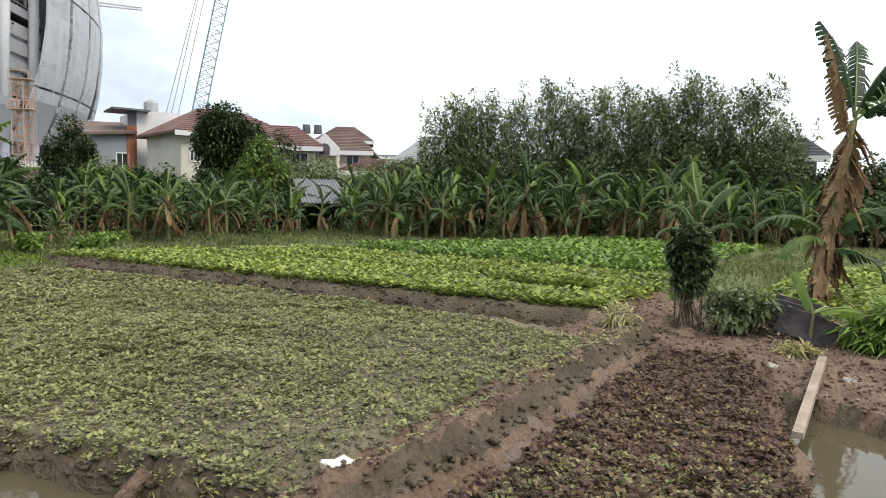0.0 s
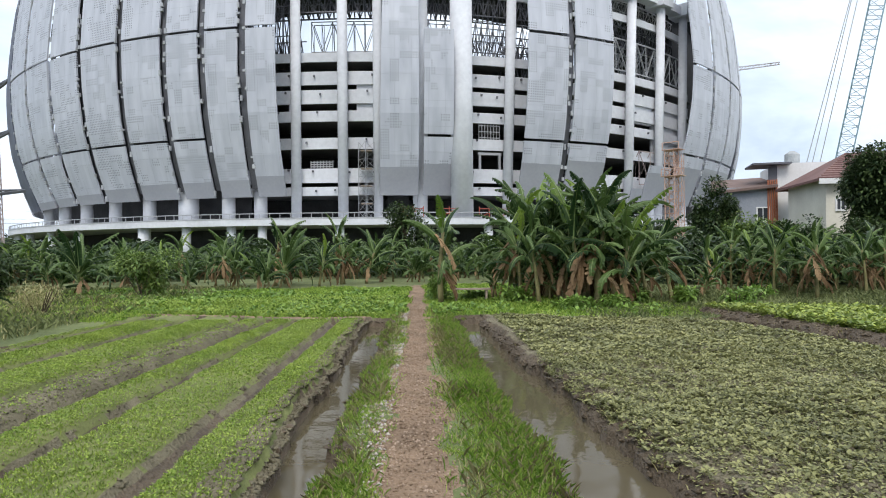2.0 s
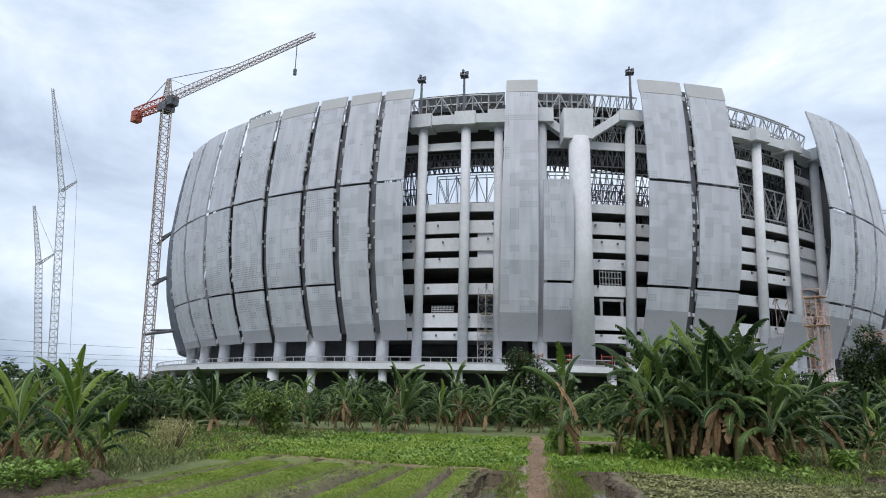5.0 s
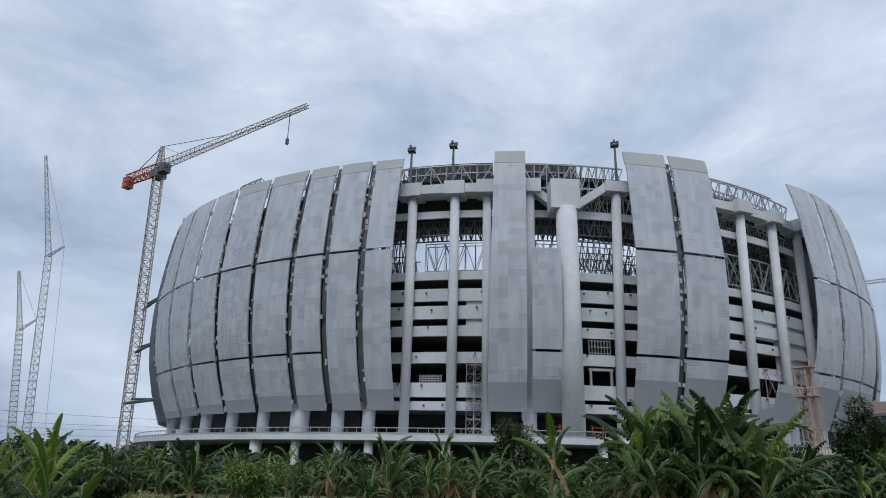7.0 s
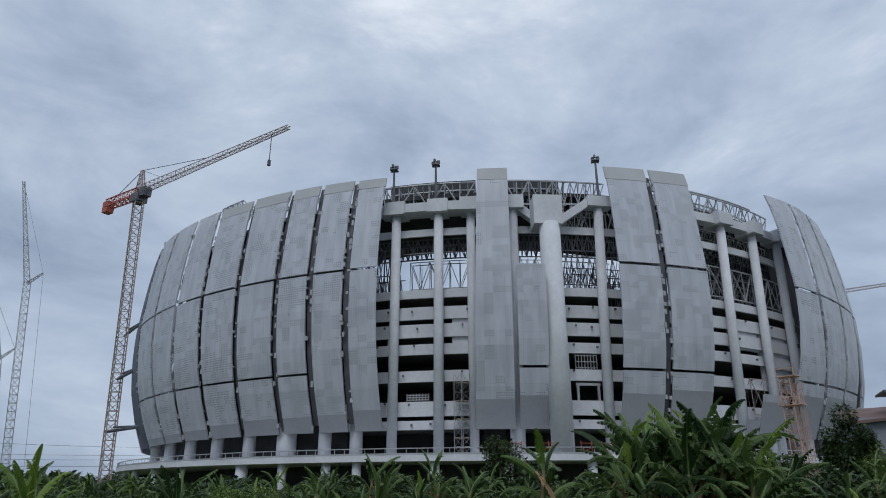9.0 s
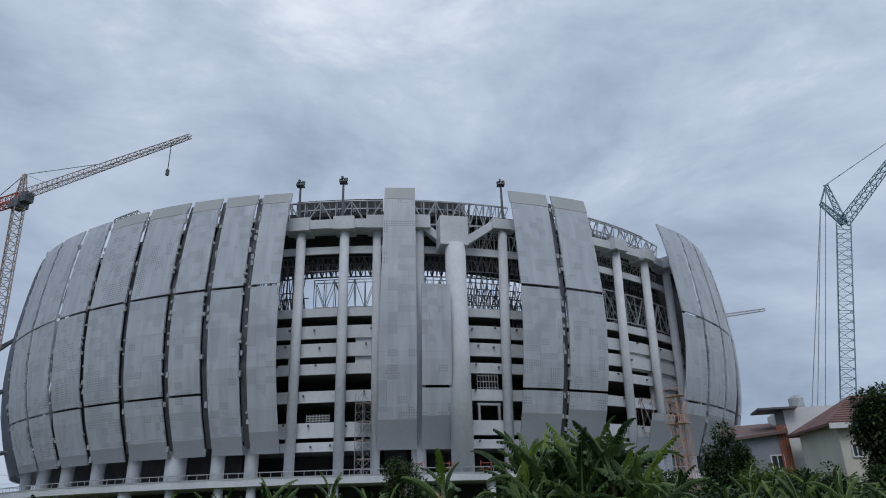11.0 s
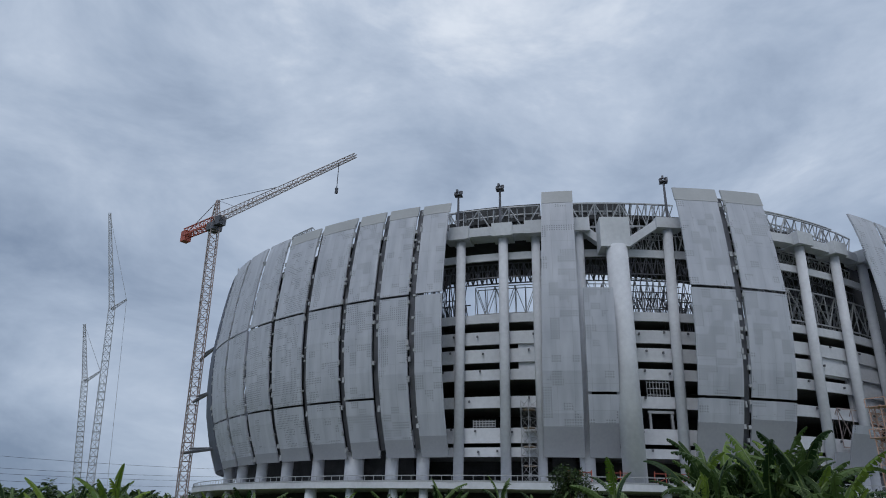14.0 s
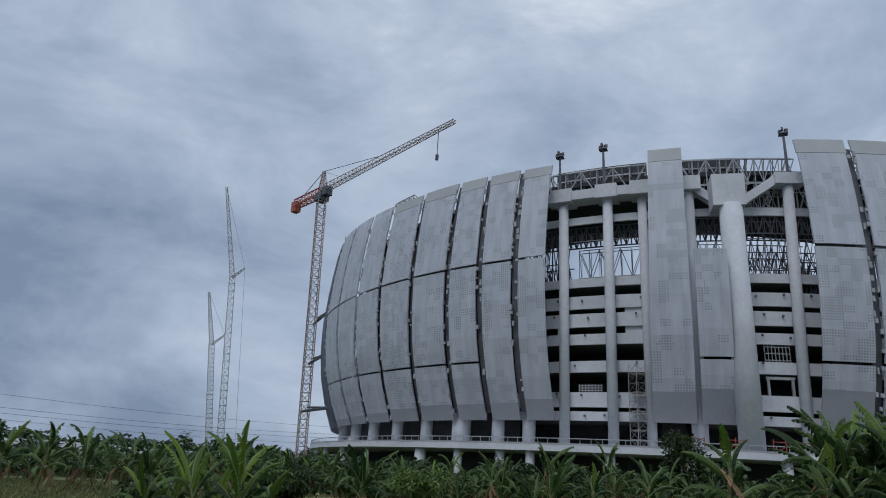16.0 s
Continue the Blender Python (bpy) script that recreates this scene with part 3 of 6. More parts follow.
crop("crop_plants", "mid-green crop plants on beds before the banana row", "crop", (4, 22), (18.0, 31), 14000, 4, 0.2, M_LEAF_MID, (BED_,), (0.2, 1.0), patchy(0.5, 0.7, 24), 0.2)
crop("green_vegetables", "bright green leafy vegetables past the pond", "crop", (-7, 3), (14, 24), 12000, 5, 0.14, M_LEAF_GREEN, (BED_,), (0.1, 0.9), None, 0.12)
grass("meadow_grass", "grass between the beds and the far banana row", (-10, 8), (13, 40), 40000, 0.2, M_MEADOW, (GRASS_,), None, 0.035)
crop("seedlings", "fresh green seedlings covering flat seed beds", "crop", (2, 11), (-9.4, -1.75), 60000, 3, 0.026, M_LEAF_SEED, (SEED_,), (0.3, 1.2), patchy(0.7, 0.55, 25), 0.03)
grass("seedlings", "fine upright green shoots on flat seed beds", (2, 11), (-9.4, -1.75), 110000, 0.055, M_LEAF_SEED, (SEED_,), patchy(0.7, 0.6, 25), 0.007, "crop")
grass("seedlings", "fine green shoots on the far seed beds", (11, 20.4), (-9.4, -1.75), 80000, 0.06, M_LEAF_SEED, (SEED_,), patchy(0.6, 0.6, 26), 0.011, "crop")
crop("seedlings", "fresh green seedlings on the far part of seed beds", "crop", (11, 20.4), (-9.4, -1.75), 50000, 3, 0.034, M_LEAF_SEED, (SEED_,), (0.3, 1.2), patchy(0.6, 0.6, 26), 0.02)
crop("seedlings", "thin green seedlings on the bare strip of the seed beds", "crop", (4, 20.4), (-6.2, -4.6), 9000, 3, 0.03, M_LEAF_SEED, (BED_,), (0.3, 1.2), None, 0.02)
crop("red_sprouts", "dark reddish sprouts on freshly tilled soil", "crop", (0.2, 2.9), (2.0, 9.1), 10500, 4, 0.045, M_LEAF_RED, (DARK_,), (0.2, 1.0), None, 0.02)
crop("yellow_sprouts", "pale yellow-green sprouts at the near end of the dark bed", "crop", (0.4, 2.3), (2.0, 6.6), 5200, 4, 0.04, M_LEAF_BED, (DARK_,), (0.2, 1.0), lambda s, r: rng.uniform(0, 1, len(s)) < step(6.6, 3.5, r + (vnoise(s * 1.5, r * 1.5, 27) - 0.5) * 2), 0.02)
crop("lush_weeds", "lush bright green weeds beyond the seed beds", "crop", (20.9, 29), (-12, -1.3), 26000, 4, 0.065, M_LEAF_SEED, (GRASS_,), (0.2, 1.1), patchy(0.35, 0.35, 29), 0.16)
crop("dark_weeds", "darker weeds in the meadow", "crop", (21, 36), (-26, 8), 9000, 4, 0.16, M_LEAF_MID, (GRASS_,), (0.2, 1.1), patchy(0.3, 0.05, 30), 0.15)
crop("ridge_weeds", "sparse low weeds on the dirt ridge", "crop", (3.1, 4.2), (2.4, 9.4), 1400, 4, 0.05, M_LEAF_BED, (MUD_,), (0.1, 0.9), patchy(0.9, 0.2, 35), 0.03)
crop("bank_herbs", "dark green herbs growing on the far bank", "crop", (8, 15), (-20, -10.4), 9000, 5, 0.12, M_LEAF_MID, (GRASS_, BANK_), (0.1, 1.0), patchy(0.5, 0.4, 28), 0.2)

clods("gravel", "small pale stones and grit on the footpath", "gravel", (1.0, 34), (-0.9, 0.15), 9000, 0.034, M_GRIT, (PATH_, GRASS_))
clods("gravel", "pale stones lining the footpath edges", "gravel", (1.0, 24), (-1.0, -0.62), 2600, 0.045, M_STONE, (PATH_, GRASS_))
clods("gravel", "brown crumbs of dirt on the footpath", "gravel", (1.0, 24), (-0.85, 0.1), 14000, 0.028, M_PATH, (PATH_,))
clods("soil_clods", "crumbled lumps of brown mud on the ridge", "soil", (-1, 5), (1.9, 13.5), 22000, 0.045, M_MUD, (MUD_,))
clods("straw_litter", "pale straw and chips scattered on the mud", "litter", (-1, 5), (1.9, 13.5), 800, 0.032, M_STONE, (MUD_,))
clods("soil_clods", "dark tilled soil clods", "soil", (0.2, 2.9), (1.9, 9.2), 20000, 0.055, M_DARKSOIL, (DARK_,))
clods("soil_clods", "grey-brown clods between the bed plants", "soil", (3.4, 12), (1.9, 9.2), 30000, 0.05, M_BED, (BED_,))
clods("soil_clods", "crumbling clods along ditch banks", "soil", (1.5, 22), (-2.2, 10.3), 34000, 0.08, M_BANK, (BANK_,))
clods("soil_clods", "grey-brown crumbs along the seed bed edge", "soil", (1.5, 20.5), (-2.15, -1.65), 15000, 0.06, M_BED, (BANK_, SEED_))
clods("soil_clods", "soil crumbs along the seed bed furrows", "soil", (2, 20.5), (-9.4, -1.9), 30000, 0.045, M_BED, (BED_,))
grass("verge_grass", "short green grass between ditch and path", (1.5, 20.5), (-1.25, -0.55), 42000, 0.085, M_GRASS, (GRASS_, BANK_, PATH_), lambda s, r: (rng.uniform(0, 1, len(s)) < 0.08 + 0.92 * step(0.62, 1.0, -r + (vnoise(s * 2.2, r * 2.2, 31) - 0.5) * 0.5)) & (rng.uniform(0, 1, len(s)) < 0.35 + 0.65 * step(0.3, 0.6, vnoise(s * 1.6, r * 1.6, 37))), 0.0055)
grass("long_verge_grass", "long arching green grass along the right ditch", (1.5, 21), (-0.1, 1.12), 30000, 0.14, M_GRASS, (GRASS_, BANK_, PATH_), lambda s, r: rng.uniform(0, 1, len(s)) < 0.04 + 0.96 * step(0.1, 0.75, r + (vnoise(s * 1.8, r * 1.8, 38) - 0.5) * 0.5), 0.0055)
grass("verge_grass", "short sparse grass at the path edge", (1.5, 21), (-0.12, 0.8), 26000, 0.07, M_GRASS, (GRASS_, BANK_, PATH_), lambda s, r: rng.uniform(0, 1, len(s)) < 0.05 + 0.95 * step(-0.05, 0.4, r + (vnoise(s * 2.0, r * 2.0, 39) - 0.5) * 0.5), 0.005)
grass("dry_verge_grass", "straw-coloured grass mixed into the verges", (1.5, 24), (-1.2, 1.1), 15000, 0.17, M_GRASS_DRY, (GRASS_, BANK_, PATH_), lambda s, r: ((r > 0.1) | (r < -0.8)) & (rng.uniform(0, 1, len(s)) < 0.25 + 0.75 * step(0.4, 0.7, vnoise(s * 0.8, r * 0.8, 40))), 0.0055)
grass("meadow_grass", "fresh green meadow grass beyond the seed beds", (20.3, 38), (-20, 9), 90000, 0.20, M_GRASS, (GRASS_,), None, 0.03)
grass("meadow_grass", "grass strip before the banana row", (8, 34), (5, 38), 70000, 0.24, M_MEADOW, (GRASS_,), lambda s, r: (s > 19) | (r > 22), 0.035)
grass("meadow_grass", "rough grass on the raised ground past the bank", (2, 40), (-48, -10.2), 80000, 0.30, M_MEADOW, (GRASS_,), None, 0.04)
grass("meadow_grass", "dull dry grass tufts on the raised ground", (2, 40), (-40, -10.2), 16000, 0.34, M_GRASS_DRY, (GRASS_,), patchy(0.4, 0.1, 33), 0.03)
grass("edge_weeds", "weeds on the crumbling bed edges", (3.5, 21), (1.8, 10.2), 5000, 0.10, M_GRASS_DRY, (BANK_,), lambda s, r: height_at(s, r) > -0.18)


# ---- the stadium: a round bowl with a bulging skin of pale panels ----
CX, CY = -176.0, 156.0
PROFILE = ((8, 104.5), (13, 107.6), (20.3, 110.3), (28, 112.2), (36, 113.1), (44, 113.3), (52, 112.6), (57, 112.0), (62, 111.2), (66, 110.2), (70, 108.4))


def skin(z):
    return float(np.interp(z, [p[0] for p in PROFILE], [p[1] for p in PROFILE]))


def ring_pt(deg, radius, z):
    a = radians(deg)
    return (CX + radius * math.cos(a), CY + radius * math.sin(a), z)


def lifted(deg, z):
    """The roof edge climbs a little away from the side that faces the garden."""
    q = min(1.2, abs(deg + 47) / 42)
    return z + 2.2 * q * q * max(0.0, z - 45) / 20


def arc_slab(b, t0, t1, r0, r1, z0, z1, steps=0):
    """A curved block between two angles, radii and heights, as one closed strip."""
    steps = steps or max(1, int(abs(t1 - t0) / 2.5))
    k = len(b.v)
    for i in range(steps + 1):
        t = t0 + (t1 - t0) * i / steps
        b.v += [ring_pt(t, r0, z0), ring_pt(t, r1, z0), ring_pt(t, r1, z1), ring_pt(t, r0, z1)]
    for i in range(steps):
        a = k + 4 * i
        for p, q in ((0, 1), (1, 2), (2, 3), (3, 0)):
            b.f.append((a + p, a + q, a + 4 + q, a + 4 + p))
    b.f.append((k, k + 3, k + 2, k + 1))
    e = k + 4 * steps
    b.f.append((e, e + 1, e + 2, e + 3))


# joints between panels: angle at 40 m, then how it bends with height
JOINTS = {
    "z": (-103.5, -0.8, 1.0), "a": (-95.6, -0.8, 1.0), "b": (-88.2, -0.79, 0.96), "c": (-81.67, -0.19, 0.3), "d": (-75.76, -0.35, 0.04), "e": (-69.64, -0.09, -0.21),
    "f": (-64.07, 0.11, 0.15), "g": (-59.78, -0.05, 0.06), "h": (-55.61, 0.07, 0.09), "i": (-51.91, 0.11, 0.2),
    "j": (-42.42, 0.39, 0.05), "k": (-38.84, 0.03, 0.15), "l": (-35.1, -0.1, 0.0),
    "m": (-28.46, 0.14, 0.05), "n": (-23.19, 0.18, 0.23), "o": (-17.59, 0.04, 0.07),
    "p": (-4.74, 0.89, -1.37), "q": (0.95, 0.41, -0.18), "r": (7.3, 0.6, -1.9), "s": (13.8, 0.7, -2.3),
}


def joint(key, z):
    c0, c1, c2 = JOINTS[key]
    u = (z - 40) / 30
    return c0 + c1 * u + c2 * u * u


def panel_mesh(left, right, z0, z1, gap=0.36, thick=0.35, skirt=False):
    """One sheet of skin between two joints, with thickness and measured coordinates."""
    cols = 5
    levels = list(np.linspace(z0, z1, max(2, int((z1 - z0) / 2.4)) + 1))
    if skirt and z0 < skirt < z1:
        levels = sorted([z for z in levels if abs(z - skirt) > 0.6 or z in (z0, z1)] + [skirt])
    rows = len(levels) - 1
    grid = []
    for z in levels:
        t0, t1 = left(z) + gap, right(z) - gap
        grid.append([(t0 + (t1 - t0) * j / cols, z) for j in range(cols + 1)])
    verts, uvs, faces = [], [], []
    for shell in (0.0, -thick):
        for row in grid:
            for t, z in row:
                verts.append(ring_pt(t, skin(z) + shell, lifted(t, z)))
                uvs.append((radians(t) * 110, z))
    w = cols + 1
    n_ = (rows + 1) * w
    for i in range(rows):
        for j in range(cols):
            a = i * w + j
            faces.append((a, a + 1, a + w + 1, a + w))
            faces.append((n_ + a, n_ + a + w, n_ + a + w + 1, n_ + a + 1))
    rim = [j for j in range(w)] + [i * w + cols for i in range(1, rows + 1)] + [rows * w + j for j in range(cols - 1, -1, -1)] + [i * w for i in range(rows - 1, 0, -1)]
    for a, c in zip(rim, rim[1:] + rim[:1]):
        faces.append((c, a, n_ + a, n_ + c))
    me = bpy.data.meshes.new("cladding_panel")
    me.from_pydata(verts, [], faces)
    layer = me.uv_layers.new(name="metres")
    for lp in me.loops:
        layer.data[lp.index].uv = uvs[lp.vertex_index]
    me.materials.append(M_PANEL)
    me.materials.append(M_SKIRT)
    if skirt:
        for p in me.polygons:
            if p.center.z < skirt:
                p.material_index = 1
    return me


stadium = thing("stadium", "round stadium under construction with bulging pale metal panels", "stadium")


def add_panel(k0, k1, z0, z1, skirt=0.0, gap=0.41):
    me = panel_mesh(lambda z: joint(k0, z), lambda z: joint(k1, z), z0, z1, gap, 0.35, skirt)
    return part("cladding_panel", me, M_PANEL, stadium)


LOW, MID, TOP = (13.0, 23.75), (24.2, 43.7), (44.2, 62.4)
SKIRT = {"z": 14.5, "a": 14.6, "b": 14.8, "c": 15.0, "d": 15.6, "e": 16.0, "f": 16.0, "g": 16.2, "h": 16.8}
# dark blue edge sheet: unfinished skin with its shadow put into the colour
part("cladding_panel", (lambda me: (me.materials.clear(), me)[1])(panel_mesh(lambda z: joint("z", z), lambda z: joint("a", z), 13.0, 64.0)), M_UNCLAD, stadium, "unclad strip of the skin, dark for its shadow too")
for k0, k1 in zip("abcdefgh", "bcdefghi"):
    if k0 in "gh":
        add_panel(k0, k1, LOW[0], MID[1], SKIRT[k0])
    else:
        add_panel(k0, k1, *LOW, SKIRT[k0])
        add_panel(k0, k1, *MID)
    add_panel(k0, k1, TOP[0], TOP[1] if k0 in "defgh" else 65.0)
add_panel("j", "k", LOW[0], TOP[1], 18.2, 0.05)
add_panel("k", "l", LOW[0], 23.7, 18.8, 0.45)
add_panel("k", "l", 24.2, 43.4, 0, 0.45)
for k0, k1, edge_ in (("m", "n", 19.3), ("n", "o", 20.2), ("p", "q", 21.0), ("q", "r", 21.6), ("r", "s", 21.8)):
    add_panel(k0, k1, 12.5, 23.5, edge_)
    add_panel(k0, k1, 24.0, 43.9)
    add_panel(k0, k1, 44.5, 63.0 if k0 in "mn" else 65.2)
for i in range(21):
    t0 = 16.0 + i * 11.3
    for z0, z1 in (LOW, MID, TOP):
        part("cladding_panel", panel_mesh(lambda z: t0 - (z - 13) * 0.05, lambda z: t0 + 11.3 - (z - 13) * 0.05, z0, z1), M_PANEL, stadium)

# smooth cap strips along the roof edge of some panels
for k0, k1, z0, z1, gap_ in (("d", "e", 62.5, 65.0, 0.3), ("e", "f", 62.5, 65.2, 0.3), ("f", "g", 62.5, 65.1, 0.3), ("g", "h", 62.5, 65.0, 0.3), ("h", "i", 62.5, 64.8, 0.3), ("j", "k", 62.5, 65.4, 0.05), ("m", "n", 63.1, 66.2, 0.3), ("n", "o", 63.1, 66.2, 0.3)):
    me = panel_mesh(lambda z: joint(k0, z), lambda z: joint(k1, z), z0, z1, gap_, 0.35)
    me.materials.clear()
    part("cap_plate", me, M_CAP, stadium, "plain pale grey cap strip at the roof edge")

# dark gap backing: rails and brackets behind the joints
for key in "abcdefghnqr":
    b = Build()
    zz = np.arange(14.5, 64.6, 2.0)
    for z0, z1 in zip(zz, zz[1:]):
        p0, p1 = joint(key, z0), joint(key, z1)
        ring = lambda t, z: [ring_pt(t - 0.42, skin(z) - 1.2, lifted(t, z)), ring_pt(t + 0.42, skin(z) - 1.2, lifted(t, z)), ring_pt(t + 0.42, skin(z) - 0.9, lifted(t, z)), ring_pt(t - 0.42, skin(z) - 0.9, lifted(t, z))]
        b.hexa(ring(p0, z0), ring(p1, z1))
    part("joint_rail", b, M_STEEL_DARK, stadium)
    b = Build()
    for z in zz:
        for side in (-1, 1):
            if rng.uniform() < 0.5:
                t = joint(key, z) + side * rng.uniform(0.16, 0.40)
                x, y, _ = ring_pt(t, skin(z) - 0.1, z)
                b.box(x, y, lifted(t, z) + rng.uniform(-0.8, 0.8), 0.4, rng.uniform(0.3, 0.6), rng.uniform(0.3, 1.2), radians(t))
    tagged(part("bracket", b, M_STEEL, stadium), kind="stuff")

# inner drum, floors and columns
# drum and roof ring get the bowl's inner shade as their colour
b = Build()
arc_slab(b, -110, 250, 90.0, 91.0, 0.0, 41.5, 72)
part("inner_drum", b, M_DEEP_SHADE, stadium, "inner wall, near black for the shade inside")
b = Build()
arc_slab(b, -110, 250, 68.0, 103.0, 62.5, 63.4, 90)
part("roof_ring", b, M_DEEP_SHADE, stadium, "roof ring, near black for the shade on its underside")
FLOORS = ((54.7, 53.1), (41.3, 39.5), (37.6, 35.0), (34.0, 31.3), (29.9, 27.8), (24.6, 22.4), (18.6, 15.8), (15.0, 13.3))
BAYS = ((-57.5, -42.0), (-39.4, -24.5), (-21.0, 4.0))
for t0, t1 in BAYS:
    for z1, z0 in FLOORS:
        b = Build()
        arc_slab(b, t0, t1, 104.1, 104.6, z0, z1)
        part("floor_beam", b, M_CONC, stadium)
        if z0 < 41:
            b = Build()
            arc_slab(b, t0 - 3, t1 + 3, 91.0, 104.0, z0 + 0.2, z0 + 0.6)
            part("floor_slab", b, M_CONC_RAW_SHADE, stadium, "raw concrete floor slab, darkened for the shade between floors")
# linings added elsewhere behind the panels, near black to stand in for shade
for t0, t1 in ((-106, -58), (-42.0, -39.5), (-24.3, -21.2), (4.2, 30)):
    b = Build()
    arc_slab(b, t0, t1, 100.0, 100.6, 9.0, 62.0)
    part("back_lining", b, M_DEEP_SHADE, stadium, "added lining behind the panels, near black for shade")
# added sheets that darken the view through the roof truss like shade
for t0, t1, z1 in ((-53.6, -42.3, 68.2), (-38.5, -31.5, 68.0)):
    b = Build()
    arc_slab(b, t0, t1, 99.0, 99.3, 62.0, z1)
    part("roof_backing", b, M_DEEP_SHADE, stadium, "sheet added behind the roof truss, near black for shade")
for t0, t1, z1 in ((-11.0, -6.9, 20.5), (-13.0, -11.0, 15.5)):
    part("cladding_panel", panel_mesh(lambda z: t0, lambda z: t1, 12.7, z1, 0.05, 0.35, 19.0), M_PANEL, stadium)
# a few infilled blank wall pieces
for t0, t1, z0, z1 in ((-45.2, -42.6, 30.0, 37.6), (-52.6, -51.6, 30.0, 33.5), (-11.0, -5.8, 31.0, 35.2), (-5.6, 3.0, 24.5, 36.0), (-6.4, 1.5, 16.0, 19.0)):
    b = Build()
    arc_slab(b, t0, t1, 103.2, 104.0, z0, z1)
    part("infill_wall", b, M_CONC, stadium, "pale plastered infill wall")


def column(deg, radius, z0, z1, r, mat=M_CONC, n=16, foot_deg=None):
    """A round column; foot_deg lets its foot stand a little aside."""
    b = Build()
    x, y, _ = ring_pt(deg, radius, 0)
    fx, fy, _ = ring_pt(deg if foot_deg is None else foot_deg, radius, 0)
    b.tube((fx, fy, z0), (x, y, z1), r, n=n)
    return part("column", b, mat, stadium, "", True)


for top_deg, foot_deg, top in ((-51.5, -51.5, 57.8), (-46.55, -46.55, 57.8), (-38.1, -38.3, 58.0), (-28.1, -29.0, 58.9), (-11.0, -12.3, 58.9), (-5.1, -6.4, 58.9), (0.8, -0.4, 59.4)):
    column(top_deg, 106.0, 8.0, top, 1.0, foot_deg=foot_deg)
column(-42.9, 105.5, 8.0, 57.8, 0.9)
column(-34.5, 110.0, 8.0, 53.0, 2.1, n=24)


# crossheads on the columns and the boxed lift head
b = Build()
arc_slab(b, -53.4, -42.4, 103.5, 107.5, 57.7, 59.7)
part("crosshead_beam", b, M_CONC, stadium)
for deg, z0 in ((-51.5, 57.3), (-46.55, 57.3), (-42.9, 57.4), (-38.1, 57.6), (-11.0, 58.5), (-5.1, 58.3), (0.8, 58.6)):
    b = Build()
    arc_slab(b, deg - 1.15, deg + 1.15, 103.2, 108.0, z0, z0 + 2.9, 2)
    part("column_head", b, M_CONC, stadium)
b = Build()
arc_slab(b, -15.5, 3.0, 104.0, 106.5, 58.8, 60.8)
part("crosshead_beam", b, M_CONC, stadium)
b = Build()
arc_slab(b, -36.2, -33.2, 106.5, 111.5, 52.6, 58.9, 2)
part("lift_head", b, M_CONC, stadium, "boxed white concrete head on the thick column")
for t0, z0, t1, z1 in ((-38.2, 59.4, -35.7, 55.6), (-32.6, 55.6, -29.4, 59.8)):
    b = Build()
    lo = [ring_pt(t0, 105, z0 - 1), ring_pt(t0, 107, z0 - 1), ring_pt(t1, 107, z1 - 1), ring_pt(t1, 105, z1 - 1)]
    b.hexa(lo, [(p[0], p[1], p[2] + 2.0) for p in lo])
    part("sloping_beam", b, M_CONC, stadium)
b = Build()
arc_slab(b, -29.6, -26.6, 104.5, 107.6, 58.7, 61.0, 2)
part("column_head", b, M_CONC, stadium)


# steel trusses seen in the open bays and along the roof edge
def truss(t0, t1, radius, z0, z1, n_, r, mat, name="truss", deep=4.0):
    b = Build()
    for rad in (radius, radius - deep):
        for i in range(n_):
            a, c = t0 + (t1 - t0) * i / n_, t0 + (t1 - t0) * (i + 1) / n_
            b.tube(ring_pt(a, rad, z0), ring_pt(c, rad, z0), r, n=4)
            b.tube(ring_pt(a, rad, z1), ring_pt(c, rad, z1), r, n=4)
            if i % 2:
                b.tube(ring_pt(a, rad, z0), ring_pt(c, rad, z1), r * 0.75, n=4)
            else:
                b.tube(ring_pt(a, rad, z1), ring_pt(c, rad, z0), r * 0.75, n=4)
            b.tube(ring_pt(a, rad, z0), ring_pt(a, rad, z1), r * 0.6, n=4)
    for i in range(n_ + 1):
        a = t0 + (t1 - t0) * i / n_
        b.tube(ring_pt(a, radius, z1), ring_pt(a, radius - deep, z0), r * 0.6, n=4)
    return part(name, b, mat, stadium)


truss(-58.0, -42.0, 102.5, 50.0, 53.0, 26, 0.17, M_STEEL_DARK)
truss(-51.0, -42.0, 98.0, 43.4, 49.6, 7, 0.10, M_STEEL, deep=2.0)
truss(-58.0, -51.8, 103.6, 40.5, 51.0, 8, 0.14, M_STEEL_DARK)
truss(-58.0, -51.8, 101.0, 39.0, 46.0, 9, 0.12, M_STEEL_DARK)
truss(-39.0, -31.8, 102.0, 50.2, 53.6, 12, 0.17, M_STEEL_DARK)
truss(-39.0, -34.0, 99.5, 45.0, 49.6, 5, 0.10, M_STEEL, deep=2.0)
truss(-33.0, -24.8, 104.0, 49.6, 53.6, 13, 0.16, M_STEEL_DARK)
truss(-33.0, -24.8, 101.0, 42.0, 49.6, 11, 0.12, M_STEEL)
truss(-32.6, -24.8, 103.2, 42.4, 46.0, 10, 0.12, M_STEEL_DARK)
truss(-28.5, -24.6, 103.6, 36.0, 44.0, 5, 0.14, M_STEEL_DARK)
truss(-33.0, -24.8, 104.4, 54.8, 60.0, 8, 0.13, M_STEEL)
truss(-20.5, 2.0, 102.0, 48.5, 53.0, 20, 0.17, M_STEEL_DARK)
truss(-16.5, 2.0, 98.0, 41.5, 48.5, 9, 0.22, M_STEEL)
